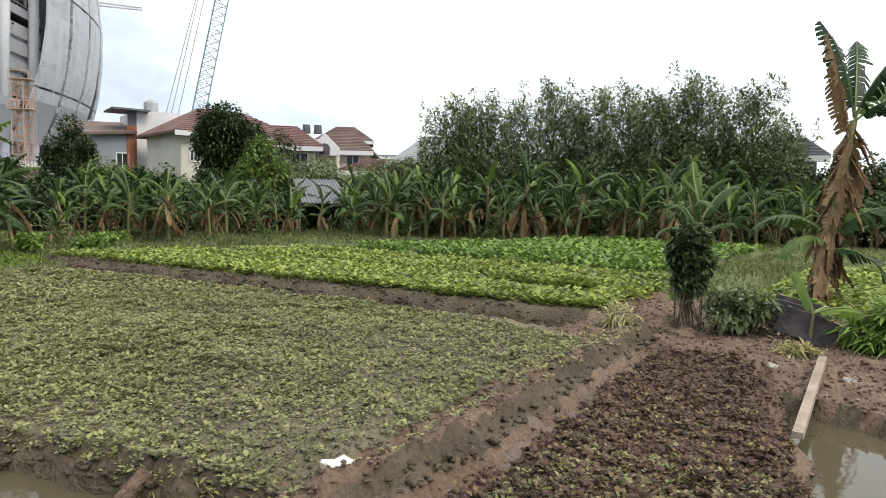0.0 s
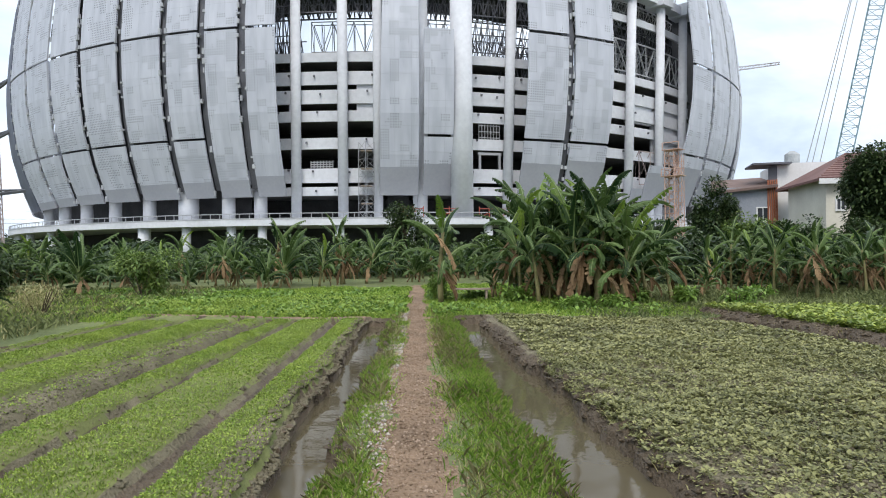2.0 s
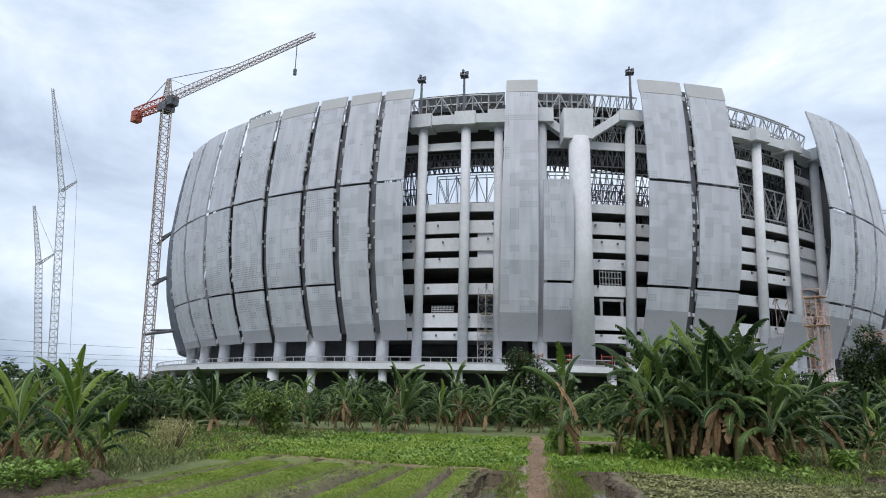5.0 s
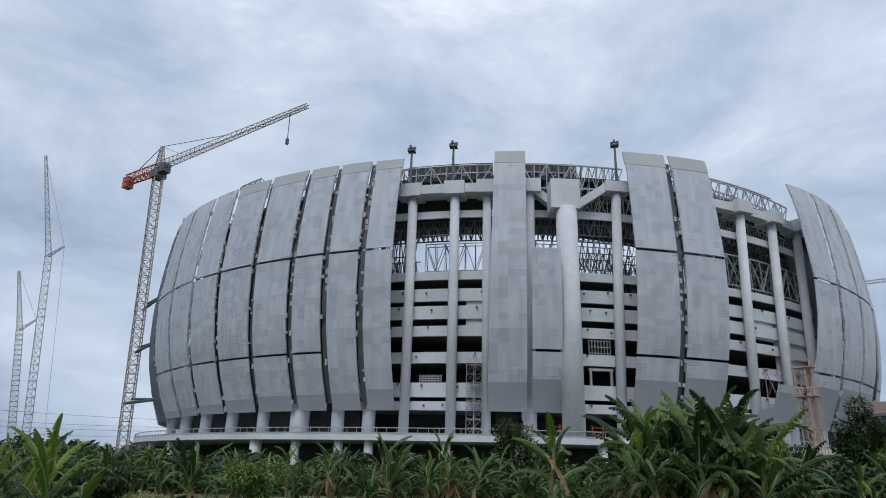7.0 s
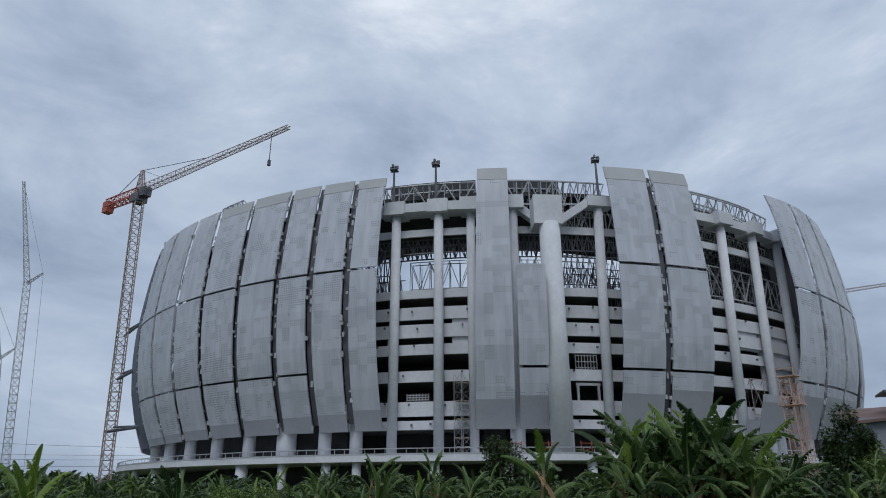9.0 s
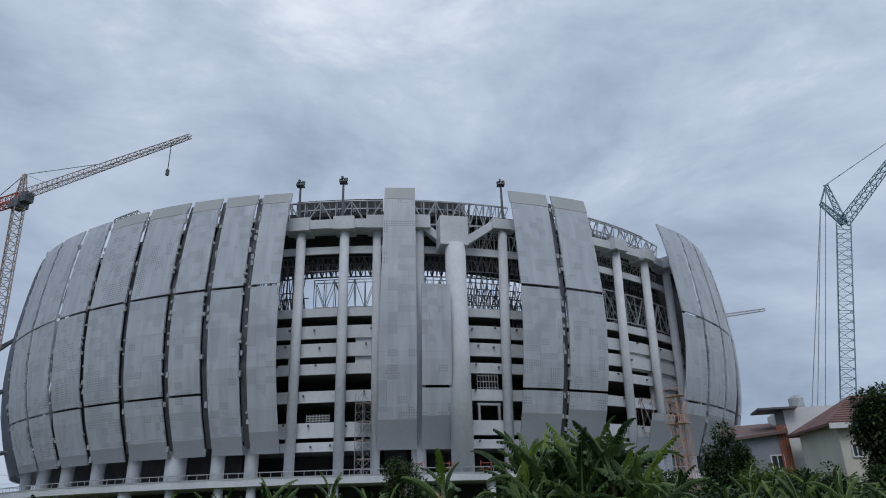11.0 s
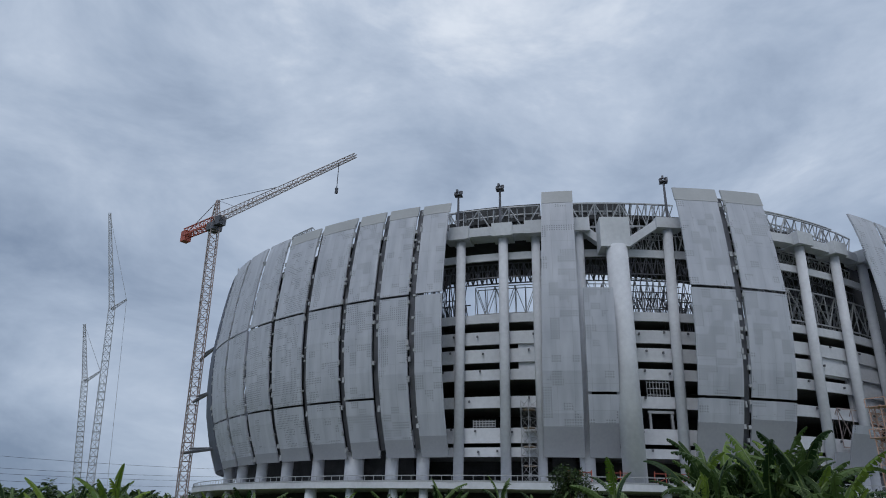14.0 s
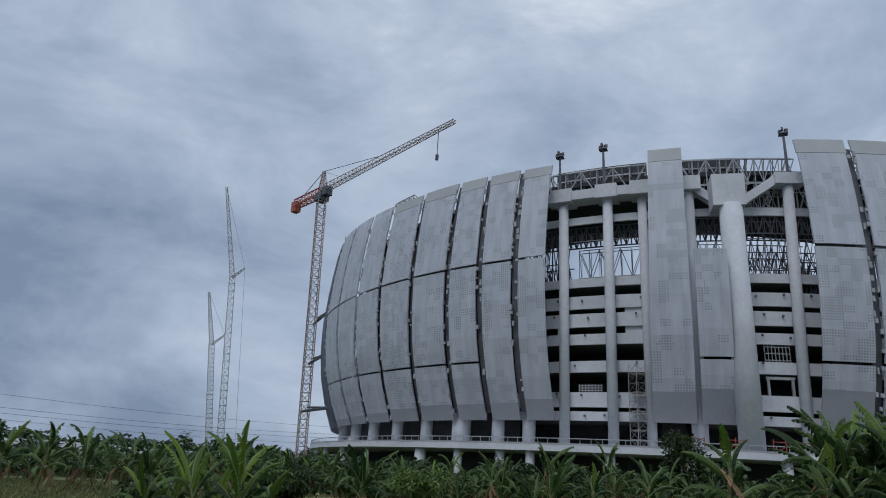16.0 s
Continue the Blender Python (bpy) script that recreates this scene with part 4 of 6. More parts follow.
truss(-16.5, 3.5, 103.5, 42.5, 49.5, 10, 0.20, M_STEEL)
truss(-15.5, 3.5, 101.0, 55.5, 59.5, 16, 0.15, M_STEEL)
truss(-9.5, 2.0, 105.2, 17.0, 24.5, 5, 0.14, M_CRANE_W)
truss(-53.5, -42.3, 103.8, 59.8, 65.6, 6, 0.19, M_STEEL)
truss(-38.8, -31.5, 103.6, 60.2, 65.8, 5, 0.22, M_STEEL)
truss(-32.5, -26.5, 103.6, 60.6, 65.8, 7, 0.14, M_STEEL, deep=7.0)
truss(-20.5, 3.0, 103.0, 61.0, 67.2, 14, 0.20, M_STEEL)
truss(-17.5, 2.0, 98.5, 60.5, 66.5, 12, 0.16, M_STEEL)
truss(-79.5, -74.8, 106.5, 67.6, 69.6, 8, 0.15, M_STEEL)
# pale stepped seating tiers seen through the widest opening
for rad_, z0, z1 in ((88.0, 41.0, 43.2), (84.0, 43.6, 44.6)):
    b = Build()
    arc_slab(b, -60, 5, rad_, rad_ + 0.6, z0, z1)
    arc_slab(b, -60, 5, rad_ - 3, rad_, z1 - 0.4, z1)
    part("seating_tier", b, M_CONC, stadium, "pale concrete seating tier")
for t0, t1, z in ((-53.4, -42.3, 65.9), (-38.6, -26.6, 66.1), (-19.0, -1.5, 67.6)):
    b = Build()
    steps_ = 12
    for i in range(steps_):
        a, c = t0 + (t1 - t0) * i / steps_, t0 + (t1 - t0) * (i + 1) / steps_
        b.tube(ring_pt(a, 103.0, z), ring_pt(c, 103.0, z), 0.22, n=6)
        b.tube(ring_pt(a, 103.0, z), ring_pt(a, 101.0, z - 6), 0.12, n=4)
    part("roof_edge_rail", b, M_STEEL, stadium)
# a dark hanging cage and frames inside some openings
for deg, z0, z1 in ((-30.6, 24.7, 27.7), (-49.0, 18.7, 20.2)):
    b = Build()
    for i in range(8):
        t = deg - 1.2 + 2.4 * i / 7
        b.tube(ring_pt(t, 104.2, z0), ring_pt(t, 104.2, z1), 0.09, n=4)
    for z in (z0 + 0.3, (z0 + z1) / 2, z1 - 0.3):
        b.tube(ring_pt(deg - 1.2, 104.2, z), ring_pt(deg + 1.2, 104.2, z), 0.11, n=4)
    part("scaffold_frame", b, M_STEEL, stadium, "steel frame standing in an opening")
# a pale rectangular portal in one opening
b = Build()
for t in (-31.7, -29.4):
    b.box(*ring_pt(t, 104.0, 20.2), 0.5, 0.45, 3.2, radians(t))
arc_slab(b, -31.9, -29.2, 103.8, 104.3, 21.5, 22.0, 2)
part("portal_frame", b, M_STEEL, stadium, "pale portal frame in an opening")
# a pipe scaffold tower with landings beside the wide panel
b = Build()
base_, top_ = Vector(ring_pt(-44.1, 106.0, 8.3)), Vector(ring_pt(-44.1, 106.0, 23.5))
b.lattice(base_, top_, 2.2, 2.2, 9, 0.07)
part("scaffold_tower", b, M_STEEL, stadium, "grey pipe scaffold tower on the deck")
for z in (11.5, 14.9, 18.3, 21.7):
    b = Build()
    b.box(*ring_pt(-44.1, 106.0, z), 2.1, 2.1, 0.12, radians(-44.1))
    part("scaffold_landing", b, M_WOOD, stadium)

# small lamps and boxes under the beams
b = Build()
for t0, t1 in BAYS:
    for z1, z0 in FLOORS[2:]:
        for k in range(5):
            t = t0 + (t1 - t0) * (k + rng.uniform(0.2, 0.8)) / 5
            x, y, _ = ring_pt(t, 105.0, 0)
            b.box(x, y, z1 - rng.uniform(0.2, 1.0), 0.35, 0.35, 0.4, radians(t))
tagged(part("wall_fitting", b, M_STEEL_DARK, stadium), kind="stuff")

# open promenade deck round the base
b = Build()
arc_slab(b, -112, 250, 90.0, 113.0, 7.2, 8.3, 80)
part("deck_slab", b, M_CONC, stadium, "pale concrete promenade deck")
b = Build()
arc_slab(b, -112, 40, 112.6, 113.0, 8.3, 8.6, 60)
arc_slab(b, -112, 40, 112.7, 112.9, 9.35, 9.5, 60)
for i in range(150):
    t = -112 + i
    b.tube(ring_pt(t, 112.8, 8.4), ring_pt(t, 112.8, 9.4), 0.06, n=4)
part("railing", b, M_STEEL, stadium, "pale grey deck railing")
for deg in (-98, -89.4, -82.6, -76.3, -70.4, -64.7, -59.6, -55.8, -38.5, -23.5, -17.5, -7, 0, 7, 14, 21):
    column(deg, 104.5, 8.3, 15.5, 1.3 if deg != -64.7 else 2.0)
for deg in (-105, -98, -91, -84, -77.7, -67.5, -62.3, -57.3, -54.1, -46.5, -39.7, -32, -25, -18, -11, -4, 3, 10, 17, 24):
    b = Build()
    x, y, _ = ring_pt(deg, 111.0, 0)
    b.tube((x, y, -0.2), (x, y, 7.3), 0.85 if deg != -67.5 else 1.2, n=16)
    part("deck_column", b, M_CONC, stadium, "", True)
# added wall, coloured near black for the shade below the deck
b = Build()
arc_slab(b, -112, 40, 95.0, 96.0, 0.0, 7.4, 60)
part("base_wall", b, M_DEEP_SHADE, stadium, "added wall under the deck, its shade put in as near-black colour")
b = Build()
for t in (-40.5, -37, -33, -31, -29):
    for k in range(3):
        b.tube(ring_pt(t + k, 111.5, 8.3), ring_pt(t + k, 111.5, 10.6), 0.08, n=4)
    b.tube(ring_pt(t, 111.5, 10.2), ring_pt(t + 2, 111.5, 10.2), 0.08, n=4)
    b.tube(ring_pt(t, 111.5, 8.5), ring_pt(t + 2, 111.5, 10.4), 0.07, n=4)
part("red_scaffold", b, M_CRANE_R, stadium, "red scaffold pipes on the deck")


# floodlights on short masts above the roof edge
def floodlight(deg, top):
    ob = thing("floodlight", "dark floodlight cluster on a slim mast at the roof edge", "floodlight", "roof floodlights", m=Matrix.Translation(ring_pt(deg, 105.6, 60.8)))
    b = Build()
    b.tube((0, 0, 0), (0, 0, top - 61.2), 0.32, 0.22, 8)
    part("mast", b, M_STEEL_DARK, ob)
    b = Build()
    b.box(0, 0, top - 61.4, 1.7, 1.7, 0.2, radians(45))
    part("platform", b, M_STEEL_DARK, ob)
    for i in range(6):
        b = Build()
        a = i * math.pi / 3
        b.box(0.65 * math.cos(a), 0.65 * math.sin(a), top - 60.95 + 0.4 * (i % 2), 0.55, 0.4, 0.65, a)
        part("lamp", b, M_STEEL_DARK, ob)


for deg, top in ((-52.0, 69.5), (-46.9, 69.8), (-27.8, 70.9)):
    floodlight(deg, top)


def polar(az, dist, z=0.0):
    """A place at an angle left of straight ahead and a distance from the garden's standpoint."""
    a = radians(az)
    return Vector((-0.4 - dist * math.sin(a), dist * math.cos(a), z))


# ---- cranes ----
tower_crane = thing("tower_crane", "white lattice tower crane with red counter jib, tied to the stadium", "crane")
foot, head = polar(77.75, 213, 0), polar(78.65, 213, 90)
tip = polar(66.8, 160, 93.5)
b = Build()
b.lattice(foot, head, 2.6, 2.6, 34, 0.19)
part("mast", b, M_CRANE_W, tower_crane, "white lattice mast")
away = (tip - head)
flat = Vector((away.x, away.y, 0)).normalized()
b = Build()
b.box(head.x, head.y, head.z - 1, 3.6, 3.6, 2.6, 0.4)
b.box(head.x + flat.x * 3, head.y + flat.y * 3, head.z + 0.5, 2.6, 2.6, 3.0, 0.4)
part("slewing_unit", b, M_STEEL_DARK, tower_crane)
b = Build()
b.lattice(head + flat * 1.5 + Vector((0, 0, 2)), tip, 2.0, 0.9, 30, 0.12)
part("jib", b, M_CRANE_W, tower_crane, "pale lattice jib")
back = head - flat * 17 + Vector((0, 0, 1.2))
b = Build()
b.lattice(head + Vector((0, 0, 1)), back, 2.6, 2.4, 7, 0.22)
part("counter_jib", b, M_CRANE_R, tower_crane, "red counter jib")
b = Build()
b.box(back.x, back.y, back.z - 1.2, 2.8, 2.4, 3.8, math.atan2(flat.y, flat.x))
part("counterweight", b, M_CRANE_R, tower_crane, "red counterweight block")
apex = head - flat * 0.5 + Vector((0, 0, 9))
b = Build()
b.lattice(head + Vector((0, 0, 1)), apex, 2.2, 0.7, 5, 0.18)
part("apex_frame", b, M_CRANE_W, tower_crane)
b = Build()
b.tube(apex, head.lerp(tip, 0.5) + Vector((0, 0, 2.2)), 0.10, n=4)
b.tube(apex, head.lerp(tip, 0.16) + Vector((0, 0, 3.0)), 0.08, n=4)
b.tube(apex, back, 0.12, n=4)
part("stay_cable", b, M_STEEL_DARK, tower_crane)
b = Build()
hook_at = head.lerp(tip, 0.9)
b.tube(hook_at, hook_at - Vector((0, 0, 8)), 0.12, n=4)
b.box(hook_at.x, hook_at.y, hook_at.z - 8.5, 0.7, 0.7, 1.6)
part("hook_cable", b, M_STEEL_DARK, tower_crane)
for z in (33.5, 46.5, 18.5):
    b = Build()
    a_ = Vector((foot.x, foot.y, z))
    c_ = Vector(ring_pt(-97, skin(max(z, 14)) - 1, z))
    b.tube(a_ - (c_ - a_) * 0.25, a_.lerp(c_, 1.0), 0.45, n=6)
    b.tube(a_ + Vector((0, 0, 1.0)), c_, 0.3, n=6)
    part("wall_tie", b, M_STEEL_DARK, tower_crane)

luffing = thing("crawler_crane", "pale blue lattice boom crane rising behind the houses", "crane")
lb, lh, lt = polar(14.2, 150, 0.0), polar(10.06, 150, 54.9), polar(3.15, 148, 71.7)
b = Build()
b.lattice(lb, lh, 2.7, 2.5, 30, 0.1)
part("main_boom", b, M_CRANE_B, luffing)
b = Build()
b.lattice(lh, lt, 1.8, 0.8, 16, 0.11)
part("luffing_jib", b, M_CRANE_B, luffing)
m1, m2 = polar(10.57, 150, 64), polar(11.24, 150, 60.2)
b = Build()
b.lattice(lh, m1, 1.2, 0.7, 6, 0.14)
b.lattice(lh, m2, 1.2, 0.7, 6, 0.14)
b.tube(m1, m2, 0.2, n=4)
part("jib_mast", b, M_CRANE_B, luffing)
b = Build()
for p, q in ((m1, lt), (m2, lb + Vector((-5.5, 0, 2))), (m2, lb + Vector((-7, 0, 2))), (m1, lb + Vector((-3.5, 0, 4)))):
    b.tube(p, q, 0.09, n=4)
part("stay_cable", b, M_STEEL, luffing)
b = Build()
b.box(lb.x - 3, lb.y, 2.2, 9, 5, 3.5)
b.box(lb.x - 3, lb.y, 0.6, 9, 7, 1.2)
part("crawler_body", b, M_CRANE_R, luffing)

for az0, az1, dist, e_top, jib_az, e_jib in ((84.0, 85.25, 300, 14.6, 86.95, 21.85), (84.8, 86.0, 320, 9.0, 86.9, 13.2)):
    ob = thing("far_crane", "distant pale lattice boom crane on the horizon", "crane", "distant cranes")
    p0, p1 = polar(az0, dist, 0), polar(az1, dist, 2 + dist * math.tan(radians(e_top)))
    p2 = polar(jib_az, dist, 2 + dist * math.tan(radians(e_jib)))
    b = Build()
    b.lattice(p0, p1, 2.8, 2.4, 26, 0.19)
    part("main_boom", b, M_STEEL, ob)
    b = Build()
    b.lattice(p1, p2, 2.0, 0.8, 14, 0.18)
    part("luffing_jib", b, M_STEEL, ob)
    p3 = polar(az1 - 0.9, dist, p1.z + 5)
    b = Build()
    b.lattice(p1, p3, 1.0, 0.5, 4, 0.14)
    b.tube(p3, p2, 0.09, n=4)
    b.tube(p3, p0 + Vector((0, 6, 2)), 0.09, n=4)
    part("jib_mast", b, M_STEEL, ob)

far_jib = thing("distant_jib", "thin pale crane jib showing past the stadium side", "crane")
b = Build()
b.lattice(polar(21.5, 330, 84), polar(16.85, 330, 84.5), 1.6, 1.0, 16, 0.1)
part("jib", b, M_CRANE_W, far_jib)
b = Build()
b.lattice(polar(23.0, 330, 0), polar(23.0, 330, 88), 3.0, 3.0, 24, 0.2)
part("mast", b, M_CRANE_W, far_jib)

hoist = thing("hoist_tower", "rusty orange lattice tower with platforms beside the stadium", "hoist tower")
h0 = polar(24.85, 108, 0)
b = Build()
b.lattice(h0, h0 + Vector((0, 0, 17.6)), 1.5, 1.5, 16, 0.08)
b.lattice(h0 + Vector((1.1, 0.5, 0)), h0 + Vector((1.1, 0.5, 16.6)), 0.9, 0.9, 16, 0.05)
part("lattice_mast", b, M_ORANGE, hoist)
for z, w in ((17.4, 2.8), (13.4, 3.2)):
    b = Build()
    b.box(h0.x + 0.3, h0.y, z, w, 2.0, 0.1)
    for sx in (-1, 1):
        b.tube((h0.x + 0.5 + sx * w * 0.46 - 0.2, h0.y - 1, z), (h0.x + 0.5 + sx * w * 0.46 - 0.2, h0.y - 1, z + 1.1), 0.09, n=4)
    b.tube((h0.x + 0.3 - w * 0.46, h0.y - 1, z + 1.1), (h0.x + 0.3 + w * 0.46, h0.y - 1, z + 1.1), 0.08, n=4)
    part("platform", b, M_ORANGE, hoist)


# ---- houses ----
def frame_at(az, dist, turn=0.0):
    """Pose with x to the right across the view and y away from the garden, at a bearing."""
    p = polar(az, dist, 0)
    return Matrix.Translation(p) @ Matrix.Rotation(radians(az + turn), 4, "Z")


def hip_roof(b, w, d, z0, z1, over=0.9, ridge=0.4, thick=0.22):
    """A hipped roof of slabs, w across and d deep, with eaves."""
    x, y = w / 2 + over, d / 2 + over
    k = max(0.1, x - y) if w > d else 0.1
    k = max(k, w * ridge / 2)
    for dz in (0.0, -thick):
        lo = [(-x, -y, z0 + dz), (x, -y, z0 + dz), (x, y, z0 + dz), (-x, y, z0 + dz)]
        a, c = (-k, 0, z1 + dz), (k, 0, z1 + dz)
        b.face(lo[0], lo[1], c, a)
        b.face(lo[1], lo[2], c)
        b.face(lo[2], lo[3], a, c)
        b.face(lo[3], lo[0], a)
    for (p, q) in (((-x, -y), (x, -y)), ((x, -y), (x, y)), ((x, y), (-x, y)), ((-x, y), (-x, -y))):
        b.face((*p, z0 - thick), (*q, z0 - thick), (*q, z0), (*p, z0))


def tile_rows(b, w, d, z0, z1, over=0.9, ridge=0.4, rows=12):
    """Proud courses of roof tiles on the slope that faces the garden."""
    x, y = w / 2 + over, d / 2 + over
    k = max(max(0.1, x - y) if w > d else 0.1, w * ridge / 2)
    for i in range(rows):
        t0, t1 = i / rows, (i + 0.85) / rows
        for t in (t0,):
            xa, xb = x + (k - x) * t0, x + (k - x) * t1
            ya, yb = -y * (1 - t0), -y * (1 - t1)
            za, zb = z0 + (z1 - z0) * t0 + 0.10, z0 + (z1 - z0) * t1 + 0.03
            b.face((-xa, ya, za), (xa, ya, za), (xb, yb, zb), (-xb, yb, zb))
            b.face((-xa, ya, za - 0.1), (xa, ya, za - 0.1), (xa, ya, za), (-xa, ya, za))


def window(parent, x, y, z, w, h, name="window"):
    b = Build()
    for cx, cz, sx, sz in ((x, z + h / 2 + 0.05, w + 0.24, 0.12), (x, z - h / 2 - 0.05, w + 0.24, 0.12), (x - w / 2 - 0.06, z, 0.12, h), (x + w / 2 + 0.06, z, 0.12, h), (x, z, 0.07, h)):
        b.box(cx, y - 0.06, cz, sx, 0.16, sz)
    fr = part(name, b, M_WALL_WHITE, parent)
    b = Build()
    b.box(x, y - 0.03, z, w, 0.05, h)
    part("pane", b, M_GLASS, fr)


def house(az, dist, turn, w, d, wall_h, roof_h, wall, roof, label, windows=(), base=0.0):
    ob = thing("house", label, "house", m=frame_at(az, dist, turn))
    b = Build()
    b.box(0, 0, wall_h / 2 + base, w, d, wall_h)
    part("wall", b, wall, ob)
    b = Build()
    hip_roof(b, w, d, wall_h, wall_h + roof_h)
    rf = part("roof", b, roof, ob)
    b = Build()
    tile_rows(b, w, d, wall_h, wall_h + roof_h)
    part("tile_course", b, roof, rf)
    b = Build()
    b.box(0, -d / 2 - 0.85, wall_h - 0.25, w + 1.7, 0.12, 0.45)
    part("fascia", b, M_WALL_WHITE, ob)
    for x, z, ww, hh in windows:
        window(ob, x, -d / 2, z, ww, hh)
    return ob


house(10.9, 72, 24, 11.5, 9, 8.0, 2.8, M_WALL_CREAM, M_ROOF, "two-storey cream house with red clay hipped roof", ((-4.6, 5.8, 0.6, 0.9), (-3.4, 5.8, 0.6, 0.9), (-1.0, 5.6, 0.8, 2.4), (1.6, 5.6, 0.8, 2.4)))
house(6.0, 72, -4, 6.8, 8, 7.2, 2.4, M_WALL_CREAM, M_ROOF, "cream house with red hipped roof behind a round tree", ((-2.5, 5.6, 1.0, 1.8), (2.0, 5.6, 1.4, 1.8)))
gable_house = house(0.9, 76, -6, 5.4, 8, 7.2, 2.3, M_WALL_CREAM, M_ROOF_DARK, "cream house with arched gable and brown roof", ((1.3, 5.8, 1.2, 1.8),))
b = Build()
pts_ = [(-1.5, 6.6), (1.5, 6.6), (1.5, 7.4), (0, 8.9), (-1.5, 7.4)]
k_ = len(pts_)
b.v += [(x - 1.5, -5.3, z) for x, z in pts_] + [(x - 1.5, -4.6, z) for x, z in pts_]
b.f += [tuple(range(k_)), tuple(range(2 * k_ - 1, k_ - 1, -1))] + [(i, k_ + i, k_ + (i + 1) % k_, (i + 1) % k_) for i in range(k_)]
gb = part("gable", b, M_WALL_WHITE, gable_house, "white gable with an arched opening")
b = Build()
arch = [(-0.55, 6.6), (0.55, 6.6)] + [(0.55 * math.cos(i * math.pi / 10), 7.3 + 0.55 * math.sin(i * math.pi / 10)) for i in range(11)]
b.v += [(x - 1.5, -5.36, z) for x, z in arch]
b.f.append(tuple(range(len(arch))))
part("arch_window", b, M_STEEL_DARK, gb)
for x in (-2.8, -0.2):
    b = Build()
    b.tube((x, -5.0, 0.0), (x, -5.0, 7.2), 0.22, n=10)
    part("porch_column", b, M_WALL_CREAM, gable_house)
house(0.9, 95, -2, 6, 7, 10.0, 2.2, M_WALL_GREY, M_ROOF_DARK, "house with steep brown roof further back", ())
house(-4.2, 105, 0, 13, 8, 8.6, 0.5, M_WALL_GREY, M_WALL_GREY, "low blue-grey building with flat roof", ())
house(-2.6, 68, 3, 8, 6, 4.8, 1.4, M_WALL_WHITE, M_ROOF, "small house with red roof among the trees", ())
house(-7.0, 62, 20, 6, 5, 5.6, 2.4, M_WALL_WHITE, M_ROOFSHEET, "white gabled house half hidden by trees", ())
house(-35.3, 62, 0, 3.0, 3, 6.2, 1.6, M_WALL_GREY, M_STEEL_DARK, "dark roofed house behind the bananas", ())

town = thing("house", "white concrete townhouse with rusty sheet screen", "house", m=frame_at(17.6, 80, 12))
b = Build()
b.box(2.6, 0, 5.4, 5.6, 8, 10.8)
part("wall", b, M_WALL_WHITE, town)
b = Build()
b.box(-3.4, -1, 4.2, 5.4, 7, 8.4)
part("side_wall", b, M_WALL_GREY, town)
for i in range(5):
    b = Build()
    b.box(-1.2 + i * 0.2, -4.62, 6.6, 0.14, 0.12, 5.0)
    part("screen_slat", b, M_RUST, town, "rusty red sheet strip")
b = Build()
b.hexa([(-6.8, -5.2, 7.7), (-0.4, -5.2, 8.3), (-0.4, 3, 9.9), (-5.6, 3, 9.7)], [(-6.8, -5.2, 7.95), (-0.4, -5.2, 8.55), (-0.4, 3, 10.1), (-5.6, 3, 9.9)])
part("lean_to_roof", b, M_ROOF_DARK, town)
b = Build()
b.box(-0.9, -3.0, 10.7, 3.6, 4.4, 0.18)
b.box(-0.2, -3.8, 9.8, 1.6, 0.3, 1.5)
part("canopy", b, M_STEEL_DARK, town)
for x in (-3.5, -0.5):
    window(town, x - 1.2, -4.5, 5.6, 1.0, 1.3)
tank = thing("water_tank", "round pale water tank on a rooftop", "water tank", m=frame_at(16.1, 80, 12) @ Matrix.Translation((0, 0, 10.8)))
b = Build()
b.tube((0, 0, 0), (0, 0, 1.3), 0.75, 0.75, 16)
b.tube((0, 0, 1.3), (0, 0, 1.65), 0.75, 0.25, 16)
part("tank_body", b, M_ROOFSHEET, tank)
terrace = thing("house", "grey flat-topped upper storey with red terrace railing", "house", m=frame_at(11.2, 92, 0))
b = Build()
b.box(0, 0, 5.2, 10, 8, 10.4)
part("wall", b, M_WALL_GREY, terrace)
b = Build()
for i in range(14):
    b.tube((-4.8 + i * 0.74, -3.9, 10.4), (-4.8 + i * 0.74, -3.9, 11.3), 0.06, n=4)
b.tube((-4.8, -3.9, 11.3), (4.9, -3.9, 11.3), 0.10, n=4)
part("railing", b, M_CRANE_R, terrace, "red terrace railing")
tanks2 = thing("rooftop_tanks", "two dark pots on a roof ridge", "roof tank", m=frame_at(3.6, 73, 0) @ Matrix.Translation((0, 0, 9.4)))
for x in (-0.6, 0.6):
    b = Build()
    b.tube((x, 0, -0.4), (x, 0, 0.5), 0.45, 0.4, 12)
    part("tank_body", b, M_STEEL_DARK, tanks2)

# garden shed among the bananas
shed = thing("garden_shed", "small shed with grey sheet roof and dark open front", "shed", m=frame_at(2.75, 41.5, 14))
for x in (-1.6, 1.3):
    for y in (-1.2, 1.2):
        b = Build()
        b.tube((x, y, -0.05), (x, y, 2.0 + 0.35 * (y > 0)), 0.07, n=6)
        part("post", b, M_WOOD, shed)
b = Build()
b.hexa([(-1.5, -1.6, 1.75), (1.6, -1.6, 1.75), (1.4, 1.4, 3.2), (-1.2, 1.4, 3.2)], [(-1.5, -1.6, 1.8), (1.6, -1.6, 1.8), (1.4, 1.4, 3.25), (-1.2, 1.4, 3.25)])
for i in range(14):
    x = -1.45 + i * 0.22
    b.tube((x, -1.62, 1.82), (x * 0.9, 1.38, 3.27), 0.04, n=5)
part("roof", b, M_SHED_ROOF, shed, "grey corrugated sheet roof")
b = Build()
b.box(0, 1.2, 1.1, 2.9, 0.06, 2.2)
b.box(-1.55, 0, 1.0, 0.06, 2.4, 2.0)
